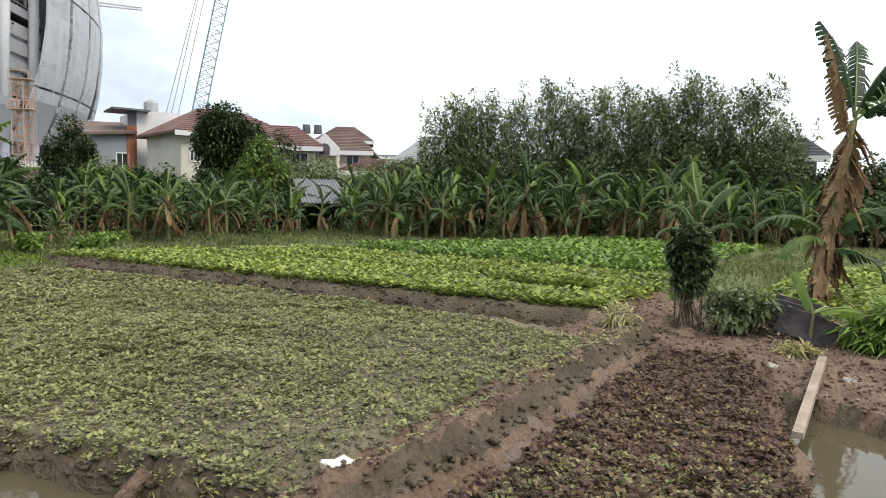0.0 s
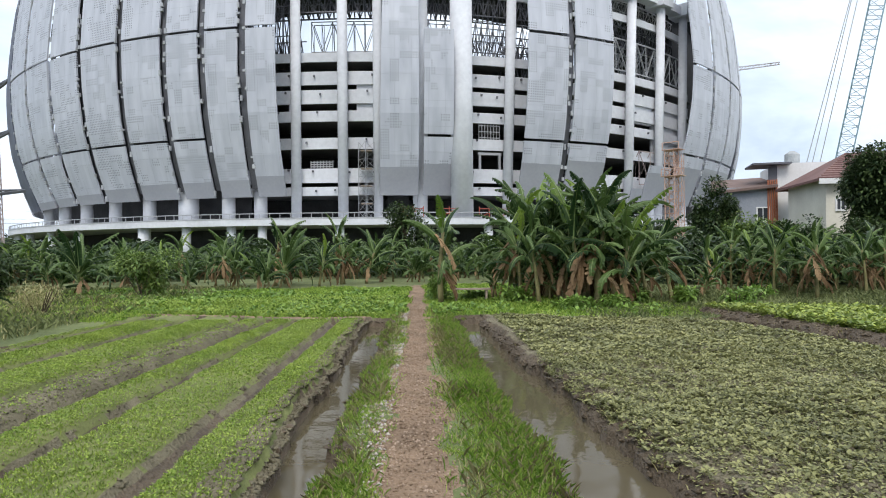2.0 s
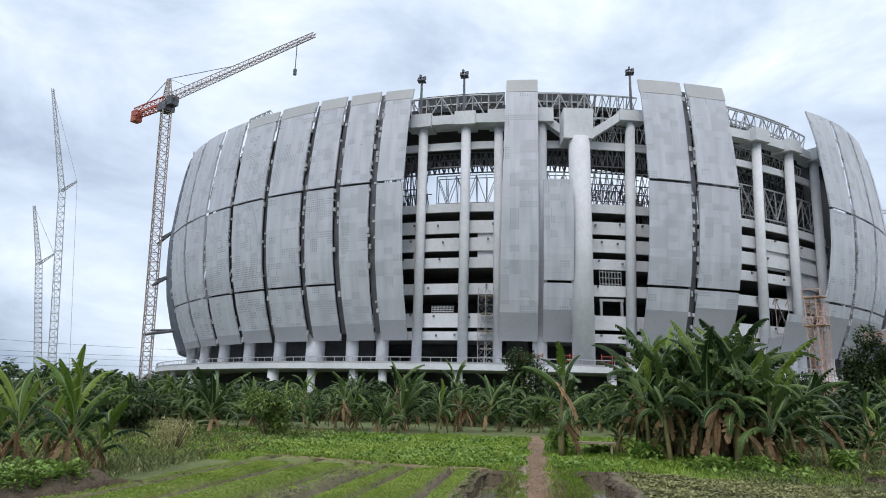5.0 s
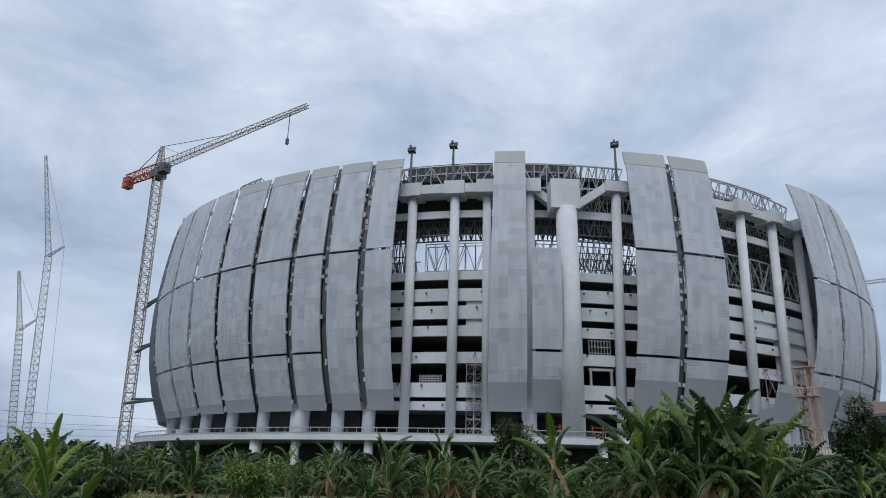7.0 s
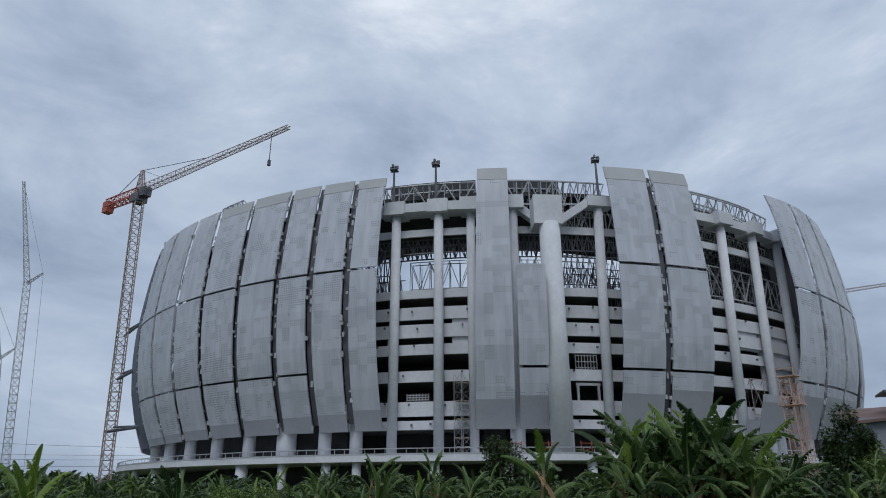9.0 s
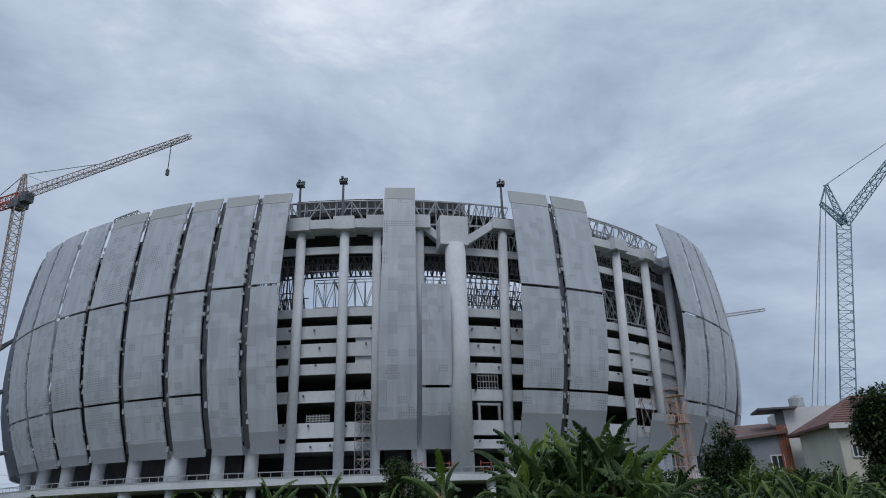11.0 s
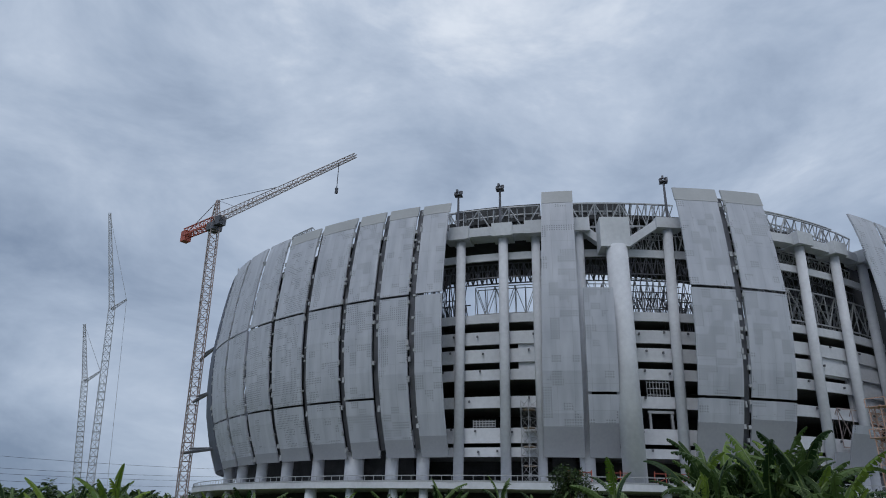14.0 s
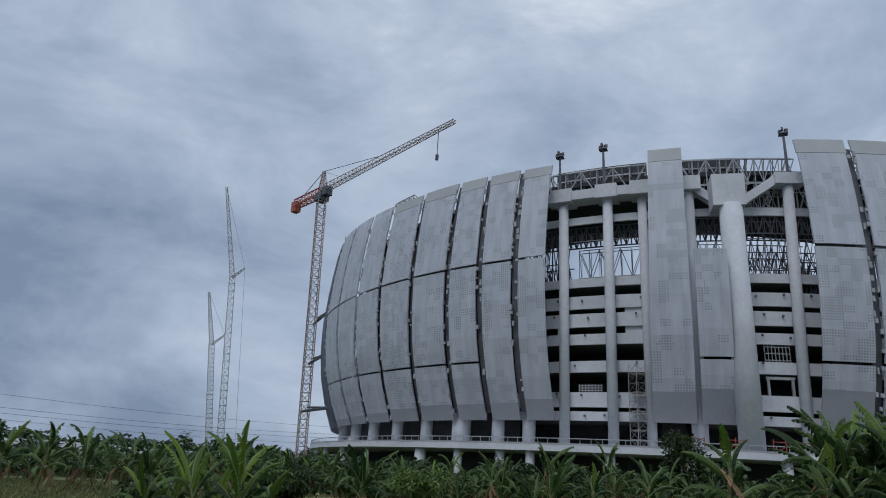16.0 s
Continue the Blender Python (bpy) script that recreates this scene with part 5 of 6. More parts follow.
part("boarding", b, M_WOOD, shed)
leanto = thing("lean_to", "dark lean-to shelter with a flat sheet roof", "shelter", m=frame_at(6.0, 41.0, 10))
b = Build()
b.hexa([(-1.3, -1.2, 1.5), (1.2, -1.2, 1.6), (1.2, 1.0, 1.75), (-1.3, 1.0, 1.65)], [(-1.3, -1.2, 1.56), (1.2, -1.2, 1.66), (1.2, 1.0, 1.81), (-1.3, 1.0, 1.71)])
part("roof", b, M_SHEET, leanto)
for x, y in ((-1.1, -1.0), (1.0, -1.0), (-1.1, 0.8), (1.0, 0.8)):
    b = Build()
    b.tube((x, y, -0.05), (x, y, 1.6), 0.06, n=6)
    part("post", b, M_WOOD, leanto)
b = Build()
b.box(0, 0.8, 0.8, 2.0, 0.05, 1.5)
part("back_board", b, M_STEEL_DARK, leanto)


# ---- trees and shrubs ----
def crown_points(blobs, count, outer=0.55):
    """Random leaf places inside a set of ellipsoid clumps, thicker towards their surface."""
    vol = np.array([q[3] * q[4] * q[5] for q in blobs]) ** 0.75
    pick = rng.choice(len(blobs), count, p=vol / vol.sum())
    q = np.array(blobs)[pick]
    d = rng.normal(size=(count, 3))
    d /= np.linalg.norm(d, axis=1)[:, None]
    rad = outer + (1 - outer) * rng.uniform(0, 1, count) ** 0.6
    rad *= rng.uniform(0.85, 1.12, count)
    return q[:, :3] + d * rad[:, None] * q[:, 3:6], d


def leaf_crown(name, blobs, count, size, material, parent, droop=0.2, narrow=0.5):
    p, d = crown_points(blobs, count)
    yaw = np.arctan2(d[:, 1], d[:, 0]) + rng.normal(0, 0.9, count)
    pitch = d[:, 2] * 0.6 + rng.normal(0, 0.5, count) - droop
    L = size * rng.uniform(0.6, 1.4, count)
    v, f = kites(p[:, 0], p[:, 1], p[:, 2], yaw, pitch, L, L * narrow)
    ob = new(name, fast_mesh(name, v, f, material))
    ob.parent = parent
    return ob


def trunk_build(height, r, limbs, spread, lean=0.0):
    b = Build()
    p = Vector((0, 0, -0.1))
    for i in range(5):
        q = Vector((lean * (i + 1) / 5 + rng.uniform(-0.1, 0.1), rng.uniform(-0.1, 0.1), height * (i + 1) / 5))
        b.tube(p, q, r * (1 - 0.15 * i), r * (1 - 0.15 * (i + 1)), 8)
        p = q
    for k in range(limbs):
        a = 2 * math.pi * k / limbs + rng.uniform(-0.3, 0.3)
        z = height * rng.uniform(0.4, 0.95)
        s_ = Vector((lean * z / height, 0, z))
        e = s_ + Vector((math.cos(a) * spread, math.sin(a) * spread, spread * rng.uniform(0.5, 1.1)))
        m_ = s_.lerp(e, 0.5) + Vector((0, 0, 0.15 * spread))
        b.tube(s_, m_, r * 0.42, r * 0.3, 6)
        b.tube(m_, e, r * 0.3, r * 0.12, 6)
    return b


def round_tree(place, height, wide, label, material, leaves=5000, leaf=0.3, category="tree", low=0.3):
    ob = thing("tree", label, category, m=Matrix.Translation(place))
    part("trunk", trunk_build(height * 0.6, 0.05 * height * 0.45, 7, wide * 0.32), M_BARK, ob)
    blobs = []
    mid, tall = height * (low + 1) / 2, height * (1 - low) / 2
    for k in range(26):
        d = Vector((rng.normal(), rng.normal(), rng.normal())).normalized() * rng.uniform(0.5, 0.86)
        s_ = wide * rng.uniform(0.14, 0.22)
        blobs.append((d.x * wide / 2, d.y * wide / 2, mid + d.z * tall, s_, s_, min(s_, tall * 0.5)))
    blobs.append((0, 0, mid, wide * 0.36, wide * 0.36, tall * 0.7))
    leaf_crown("crown", blobs, leaves, leaf, material, ob)
    return ob


def feather_tree(place, height, wide, label):
    """A tall slim tree with upright wispy tufts."""
    ob = thing("tree", label, "tree", "tall tree row", m=Matrix.Translation(place))
    part("trunk", trunk_build(height * 0.85, 0.14, 6, wide * 0.3, rng.uniform(-0.4, 0.4)), M_BARK, ob)
    blobs = []
    for k in range(26):
        t = (k + 0.5) / 26
        a = k * 2.4
        z = height * (0.14 + 0.84 * t)
        rr = wide / 2 * (1 - t ** 2.6) ** 0.5 * rng.uniform(0.3, 0.95)
        s_ = wide * 0.21 * (1.15 - 0.72 * t)
        blobs.append((rr * math.cos(a), rr * math.sin(a), z, s_, s_, s_ * 1.9))
    for k in range(11):
        a = rng.uniform(0, 6.28)
        rr = wide * rng.uniform(0.05, 0.5)
        blobs.append((rr * math.cos(a), rr * math.sin(a), height * rng.uniform(0.78, 1.02), 0.3, 0.3, 0.8))
    leaf_crown("crown", blobs, 13000, 0.34, M_TREE_GREY, ob, -0.1, 0.34)
    return ob


def shrub(place, height, wide, label, material, leaves=1500, leaf=0.14, category="shrub", narrow=0.5):
    ob = thing("shrub", label, category, m=Matrix.Translation(place))
    b = Build()
    for k in range(7):
        a = rng.uniform(0, 6.28)
        b.tube((0.1 * math.cos(a), 0.1 * math.sin(a), -0.05), (wide * 0.3 * math.cos(a), wide * 0.3 * math.sin(a), height * 0.7), 0.03, 0.012, 5)
    part("stem", b, M_BARK, ob)
    blobs = []
    for k in range(12):
        a, t = rng.uniform(0, 6.28), rng.uniform(0, 1)
        rr = wide / 2 * rng.uniform(0.1, 0.75)
        s_ = wide * rng.uniform(0.14, 0.26)
        blobs.append((rr * math.cos(a), rr * math.sin(a), height * (0.18 + 0.66 * t), s_, s_, height * 0.2))
    leaf_crown("foliage", blobs, leaves, leaf, material, ob, 0.1, narrow)
    return ob


round_tree(polar(9.75, 57), 9.7, 7.0, "large round dark green tree before the cream house", M_TREE, 30000, 0.30, low=0.15)
round_tree(polar(7.4, 48), 6.2, 4.2, "lighter green bushy tree beside the round tree", M_TREE_L, 6000, 0.26, low=0.12)
round_tree(polar(5.8, 62), 9.0, 2.6, "small dark treetop beside the roof", M_TREE, 1500, 0.28)
round_tree(polar(21.4, 62), 8.4, 4.4, "dense dark tree beside the hoist tower", M_TREE, 12000, 0.3, low=0.1)
round_tree(polar(18.8, 58), 5.0, 5.0, "dark tree before the townhouse", M_TREE_L, 6000, 0.3, low=0.1)
for az, dist, hh, ww in ((3.4, 50, 4.7, 7.5), (-0.6, 49, 4.8, 7.5), (-4.5, 47, 4.8, 6.5), (12.5, 52, 4.0, 6.0), (16.2, 52, 4.0, 6.0), (27, 60, 4.5, 7), (31, 62, 4.5, 7)):
    round_tree(polar(az, dist), hh, ww, "spreading dark green tree behind the banana row", M_TREE_GREY if az < 5 else M_TREE, 9000, 0.3, low=0.1)
TALL = ((-7.9, 10.6), (-9.6, 10.6), (-11.6, 11.0), (-13.8, 11.0), (-16.7, 12.2), (-18.6, 11.0), (-20.6, 11.6), (-22.8, 12.3), (-24.8, 11.2), (-26.4, 11.6), (-28.0, 12.8), (-29.8, 11.6), (-32.3, 11.6), (-34.3, 9.4))
for i, (az, hh) in enumerate(TALL):
    feather_tree(polar(az, 53 + 3 * (i % 2)), hh * 0.91, 5.0, "tall feathery grey-green tree in a dense row")
for i in range(16):
    az = -7 - i * 2.3
    round_tree(polar(az, 47 + 2.5 * (i % 3)), 5.2 + rng.uniform(-0.6, 0.8), 4.8, "dense dark green undergrowth tree under the tall row", M_TREE, 3000, 0.32, low=0.04)


def hedge(name, label, az0, az1, dist, height, depth, count, leaf, material):
    """An uncountable belt of far greenery along a bearing, as one object."""
    az = rng.uniform(az0, az1, count)
    dd = dist + rng.uniform(-depth / 2, depth / 2, count)
    top = height * (0.55 + 0.6 * vnoise(az * 0.9, az * 0 + dist, 41) * (0.6 + 0.8 * vnoise(az * 4.1, az * 0, 42)))
    z = top * rng.uniform(0, 1, count) ** 0.75
    x, y = -0.4 - dd * np.sin(np.radians(az)), dd * np.cos(np.radians(az))
    L = leaf * rng.uniform(0.6, 1.5, count)
    v, f = kites(x, y, z, rng.uniform(0, 6.28, count), rng.uniform(-0.6, 0.9, count), L, L * 0.55)
    return tagged(new(name, fast_mesh(name, v, f, material)), label, "bushes", kind="stuff")


hedge("undergrowth", "dark green undergrowth behind the banana row", -46, 26, 43, 2.9, 5, 26000, 0.42, M_TREE)
hedge("undergrowth", "mixed undergrowth before the stadium", 24, 82, 66, 3.4, 14, 30000, 0.55, M_TREE)
hedge("undergrowth", "low bushes before the stadium", 28, 76, 58, 2.0, 8, 12000, 0.4, M_TREE)
hedge("undergrowth", "low green hedge on the left", 74, 110, 80, 3.2, 20, 14000, 0.6, M_TREE)
hedge("distant_trees", "far belt of trees on the horizon", 60, 135, 260, 9.0, 60, 26000, 2.0, M_TREE)
hedge("distant_trees", "far trees behind the houses", -60, 24, 170, 8.0, 30, 20000, 1.6, M_TREE)
hedge("distant_trees", "surrounding belt of trees behind the garden", 135, 300, 120, 8.0, 30, 16000, 1.6, M_TREE)


# ---- banana plants ----
def banana_leaf(length, width, rise, arch_, torn, mat=None, n_=15):
    """A long arching blade with a rib and torn strips; x runs outward from the stem."""
    mat = mat or M_BANANA
    ribs, ang, side_drift = [Vector((0, 0, 0))], rise, rng.uniform(-0.25, 0.25)
    for i in range(n_):
        ribs.append(ribs[-1] + Vector((math.cos(ang), side_drift * i / n_, math.sin(ang))) * (length / n_))
        ang -= arch_ / n_ * (0.4 + 1.3 * i / n_)
    b = Build()
    first = max(1, int(n_ * 0.16))
    for side in (-1, 1):
        sag = 0.4
        for i in range(first, n_):
            t0, t1 = (i - first) / (n_ - first), (i + 1 - first) / (n_ - first)
            w0 = width / 2 * math.sin(math.pi * min(0.97, 0.14 + 0.84 * t0)) ** 0.5
            w1 = width / 2 * math.sin(math.pi * min(0.98, 0.14 + 0.84 * t1)) ** 0.5
            if rng.uniform() < 0.45 * torn + 0.05:
                sag = rng.uniform(0.15, 1.25)
            cut = 0.62 * torn * rng.uniform(0, 1)
            reach = rng.uniform(0.8, 1.08) if torn > 0.5 else 1.0
            p0, p1 = ribs[i], ribs[i + 1]
            c0 = math.cos(min(1.3, sag))
            s0 = math.sin(min(1.3, sag))
            q0 = p0.lerp(p1, cut) + Vector((w0 * 0.5, side * w0 * c0 * reach, -w0 * s0 * reach))
            q1 = p0.lerp(p1, 1.0 - cut * 0.3) + Vector((w1 * 0.5, side * w1 * c0 * reach, -w1 * s0 * reach))
            m0 = p0.lerp(p1, cut * 0.3) + Vector((w0 * 0.22, side * w0 * 0.5, -w0 * 0.28 * s0))
            m1 = p1 + Vector((w1 * 0.22, side * w1 * 0.5, -w1 * 0.28 * s0))
            if side > 0:
                b.face(p0, p1, m1, m0)
                b.face(m0, m1, q1, q0)
            else:
                b.face(p1, p0, m0, m1)
                b.face(m1, m0, q0, q1)
    blade = len(b.f)
    for i in range(n_):
        b.tube(ribs[i], ribs[i + 1], 0.022 * (1 - i / n_) + 0.005, 0.022 * (1 - (i + 1) / n_) + 0.005, 3)
    me = b.mesh("leaf")
    me.materials.append(mat)
    me.materials.append(M_DEAD if mat == M_DEAD else M_RIB)
    for p in me.polygons:
        p.material_index = 0 if p.index < blade else 1
    return me


def bent_tube(points, radii, n=9):
    """One closed tube through several points."""
    b = Build()
    for p, r in zip(points, radii):
        for i in range(n):
            t = 2 * math.pi * i / n
            b.v.append((p[0] + r * math.cos(t), p[1] + r * math.sin(t), p[2]))
    for k in range(len(points) - 1):
        for i in range(n):
            j = (i + 1) % n
            b.f.append((k * n + i, k * n + j, (k + 1) * n + j, (k + 1) * n + i))
    b.f.append(tuple(range(n - 1, -1, -1)))
    b.f.append(tuple((len(points) - 1) * n + i for i in range(n)))
    return b


def banana_plant(place, turn, tone=0, dead=2, leaves=9, fresh=0, stem_h=1.3, open_=1.0, reach=1.0):
    """A template plant, about three metres tall when unscaled."""
    ob = thing("banana_plant", ("green banana plant with torn arching leaves", "banana plant with bright young leaves", "banana plant with brown hanging dead leaves")[tone], "banana plant", "banana plants")
    lean = Vector((rng.uniform(-0.2, 0.2), rng.uniform(-0.2, 0.2), 0))
    spine = [lean * (i / 6) ** 2 + Vector((0, 0, stem_h * i / 6 - 0.06)) for i in range(7)]
    part("stem", bent_tube(spine, [0.066 - 0.006 * i for i in range(7)]), M_STEM, ob, "", True)
    for k in range(leaves):
        a = k * 2.39 + rng.uniform(-0.5, 0.5)
        t = k / max(1, leaves - 1)
        rise = 0.8 + 0.72 * t ** 0.8 + rng.uniform(-0.2, 0.1)
        arch_ = open_ * (2.5 - 1.7 * t) + rng.uniform(-0.35, 0.45)
        L = reach * rng.uniform(1.35, 2.15) * (1.0 - 0.2 * abs(t - 0.45))
        mat = M_BANANA_Y if (fresh and k >= leaves - fresh) else M_BANANA
        leaf = part("leaf", banana_leaf(L, reach * rng.uniform(0.23, 0.35), rise, arch_, 1.0 if rng.uniform() < 0.9 else 0.3, mat, 17), mat, ob)
        leaf.matrix_basis = Matrix.Translation(lean * 0.9 + Vector((0, 0, stem_h * (0.5 + 0.46 * t)))) @ Matrix.Rotation(a, 4, "Z") @ Matrix.Rotation(rng.uniform(-0.5, 0.5), 4, "X")
    for k in range(dead + 2):
        a = rng.uniform(0, 6.28)
        leaf = part("dead_leaf", banana_leaf(rng.uniform(0.6, 1.15), 0.2, -0.75, 0.9, 1.0, M_DEAD, 8), M_DEAD, ob, "brown dry hanging leaf")
        leaf.matrix_basis = Matrix.Translation((0, 0, stem_h * rng.uniform(0.5, 0.95))) @ Matrix.Rotation(a, 4, "Z")
    ob.matrix_basis = Matrix.Translation(place) @ Matrix.Rotation(turn, 4, "Z")
    return ob


stock = [banana_plant((-25.5, 33.0, 0), 0.3, 0, 1, 15, 0, 1.0, 0.95, 1.08), banana_plant((-13.2, 31.5, 0), 1.3, 0, 2, 10, 0, 1.6, 1.15, 0.75), banana_plant((9.5, 36.5, 0), 2.0, 0, 1, 15, 0, 0.85, 1.0, 1.12),
         banana_plant((-22.4, 2.9, 0.15), 0.0, 1, 5, 9, 4, 1.2, 0.9), banana_plant((-6.9, 32.3, 0), 4.0, 2, 7, 9, 0, 1.75, 1.2, 0.75), banana_plant((15.0, 34.0, 0), 5.0, 0, 1, 9, 1, 1.7, 1.0, 0.7),
         banana_plant((3.0, 38.5, 0), 3.0, 0, 2, 11, 0, 1.45, 1.2, 0.82), banana_plant((20.0, 35.5, 0), 1.0, 0, 2, 10, 1, 1.6, 1.3, 0.78), banana_plant((26.0, 33.0, 0), 2.0, 0, 1, 16, 0, 0.9, 1.05, 1.1),
         banana_plant((-2.0, 36.8, 0), 2.4, 0, 1, 9, 0, 1.75, 1.1, 0.7), banana_plant((12.5, 38.0, 0), 0.9, 0, 2, 12, 1, 1.35, 1.25, 0.9)]
for ob in stock:
    ob.scale = (1.15, 1.15, 1.15)


def plant(kind_, x, y, top, turn=None, z=None):
    """A copy of one of the stock plants, scaled to the height of its leaves."""
    src = stock[kind_]
    k = top / 3.05
    turn = rng.uniform(0, 6.28) if turn is None else turn
    s_, r_ = x * DS[0] + y * DS[1], x * DR[0] + y * DR[1]
    z = float(height_at(np.array([s_]), np.array([r_]))[0]) if z is None else z
    ob = copy_thing(src, Matrix.Translation((x, y, z - 0.03)) @ Matrix.Rotation(turn, 4, "Z") @ Matrix.Rotation(rng.uniform(-0.12, 0.12), 4, "X") @ Matrix.Rotation(rng.uniform(-0.12, 0.12), 4, "Y"))
    w_ = k * rng.uniform(0.85, 1.15)
    ob.scale = (w_, w_, k * rng.uniform(0.92, 1.08))
    return ob


# single plants and clumps that stand out
for x, y, top, kind_ in ((-20.0, 1.5, 2.9, 3), (-18.9, 2.4, 3.1, 3), (-20.7, 2.3, 2.7, 3), (-21.6, 1.2, 2.6, 3), (-19.6, 3.2, 2.4, 3), (-21.0, 0.4, 2.2, 3), (-18.9, 19.1, 5.0, 5), (-18.6, 23.6, 5.9, 6), (-17.3, 23.9, 5.0, 1), (-16.2, 22.6, 5.4, 2),
                         (-14.9, 21.9, 5.2, 0), (-13.7, 20.9, 5.0, 2), (-15.6, 24.5, 5.6, 10), (-13.9, 23.4, 4.3, 1), (-12.8, 22.0, 3.9, 5), (-12.2, 23.4, 3.5, 5), (-19.6, 25.6, 4.6, 1),
                         (-16.9, 27.5, 5.0, 4), (-14.6, 28.3, 4.3, 0), (-35.9, 22.1, 4.7, 4), (-36.8, 23.4, 4.2, 4), (-34.8, 26.5, 4.9, 4), (-33.9, 27.6, 4.4, 0), (-37.5, 20.5, 3.8, 0),
                         (-17.9, 22.3, 5.4, 8), (-16.6, 21.3, 4.3, 8), (-15.2, 20.6, 4.4, 6), (-14.3, 22.4, 4.8, 8), (-18.4, 24.9, 4.6, 2), (-12.0, 25.0, 3.6, 6), (-13.2, 25.6, 4.0, 8), (-15.0, 25.8, 4.4, 2), (7.9, 14.2, 3.3, 5), (-12.1, 29.7, 2.4, 5), (-10.3, 31.6, 3.6, 1), (-8.4, 31.0, 3.4, 4)):
    # tall plants have slimmer leaves than the bushy ones
    slim = {0: 6, 2: 10, 8: 7}.get(kind_, kind_) if top > 4.0 else kind_
    plant(slim, x, y, top * (0.95 if kind_ == 3 else 1.12))
# slender tall plants inside the big clump
for i in range(20):
    plant(int(rng.choice([1, 5, 9, 6, 10])), -19.0 + 6.4 * i / 19 + rng.uniform(-0.3, 0.3), 23.8 - 2.2 * i / 19 + rng.uniform(-0.8, 1.6), rng.uniform(4.4, 6.2))
# the row along the far side of the beds
for i in range(120):
    t = i / 119
    x = -13.5 + 41.0 * t + rng.uniform(-0.5, 0.5)
    y = 33.5 + 4.0 * math.sin(math.pi * min(1, t * 1.4)) + rng.uniform(-3.0, 3.5) - 6.0 * max(0, t - 0.55)
    if 1.2 < math.degrees(math.atan2(-0.4 - x, y)) < 4.3 and y < 42:
        continue
    plant(int(rng.choice([1, 4, 5, 6, 7, 9, 10, 1, 6, 9])), x, y, rng.uniform(2.5, 4.4) + (rng.uniform(0.4, 1.5) if 0.33 < t < 0.8 else 0))
# suckers at the foot of the row and round the big clump
for i in range(40):
    t = i / 39
    x = -13.5 + 41.0 * t + rng.uniform(-0.6, 0.6)
    plant(int(rng.choice([0, 2, 8, 10])), x, 33.0 + 3.6 * math.sin(math.pi * min(1, t * 1.4)) + rng.uniform(-1.6, 2.0) - 6.0 * max(0, t - 0.55), rng.uniform(0.9, 2.2))
for i in range(26):
    plant(int(rng.choice([6, 10, 7, 1])), rng.uniform(-20.0, -11.5), rng.uniform(20.8, 27.0), rng.uniform(1.4, 3.2))
# looser rows before the stadium
for i in range(100):
    az = 26 + i * 0.6 + rng.uniform(-0.5, 0.5)
    p = polar(az, rng.uniform(38, 60))
    plant(int(rng.choice([0, 1, 2, 4, 6, 7, 8, 9, 10])), p.x, p.y, rng.uniform(2.4, 4.4))
for i in range(24):
    p = polar(79 + i * 0.9, rng.uniform(40, 62))
    plant(int(rng.choice([0, 1, 2, 6, 10])), p.x, p.y, rng.uniform(3.4, 5.0))


# the big worn banana plant near the pond, with a shaggy stem
worn = thing("banana_plant", "old banana plant with shaggy brown stem and drooping leaves", "banana plant", "banana plants", m=Matrix.Translation((8.9, 12.0, 0.0)))
part("stem", bent_tube([Vector((0.10 * i, 0.05 * math.sin(i), 0.55 * i - 0.1)) for i in range(8)], [0.15 - 0.012 * i for i in range(8)], 10), M_STEM, worn, "", True)
for k in range(110):
    a = rng.uniform(0, 6.28)
    z = rng.uniform(0.35, 3.7)
    leaf = part("dead_leaf", banana_leaf(rng.uniform(0.5, 1.2), 0.22, rng.uniform(-1.35, -0.8), 0.35, 1.0, M_DEAD, 9), M_DEAD, worn, "brown dry hanging leaf")
    leaf.matrix_basis = Matrix.Translation((0.18 * z, 0, z)) @ Matrix.Rotation(a, 4, "Z")
for a, z, L, rise, arch_ in ((3.0, 1.5, 1.6, 0.75, 1.9), (3.6, 1.3, 1.5, 0.5, 1.9), (5.9, 1.5, 1.8, 0.75, 1.2), (0.0, 1.7, 1.7, 0.6, 1.5), (5.4, 1.2, 1.3, 0.2, 1.8), (0.3, 3.7, 1.9, 1.0, 1.3), (1.6, 3.8, 2.2, 1.35, 0.4), (0.9, 3.8, 2.2, 1.2, 0.7), (5.8, 3.7, 1.9, 0.8, 1.9), (5.2, 3.8, 2.0, 1.2, 0.9)):
    leaf = part("leaf", banana_leaf(L, 0.6, rise, arch_, 1.0, M_BANANA, 18), M_BANANA, worn)
    leaf.matrix_basis = Matrix.Translation((0.18 * z, 0, z)) @ Matrix.Rotation(a, 4, "Z")

for a, L, rise, arch_ in ((2.2, 2.3, 1.42, 0.25), (3.4, 1.6, 1.3, 0.5)):
    leaf = part("dead_leaf", banana_leaf(L, 0.5, rise, arch_, 1.0, M_DEAD, 20), M_DEAD, worn, "grey-brown tattered upright leaf")
    leaf.matrix_basis = Matrix.Translation((0.6, 0, 3.3)) @ Matrix.Rotation(a, 4, "Z")


# ---- things by the pond and along the beds ----
def at_sr(s, r, dz=0.0):
    x, y = to_xy(s, r)
    return Vector((x, y, float(height_at(np.array([s]), np.array([r]))[0]) + dz))


def on_ground(x, y, dz=0.0):
    return Vector((x, y, float(height_at(np.array([x * DS[0] + y * DS[1]]), np.array([x * DR[0] + y * DR[1]]))[0]) + dz))


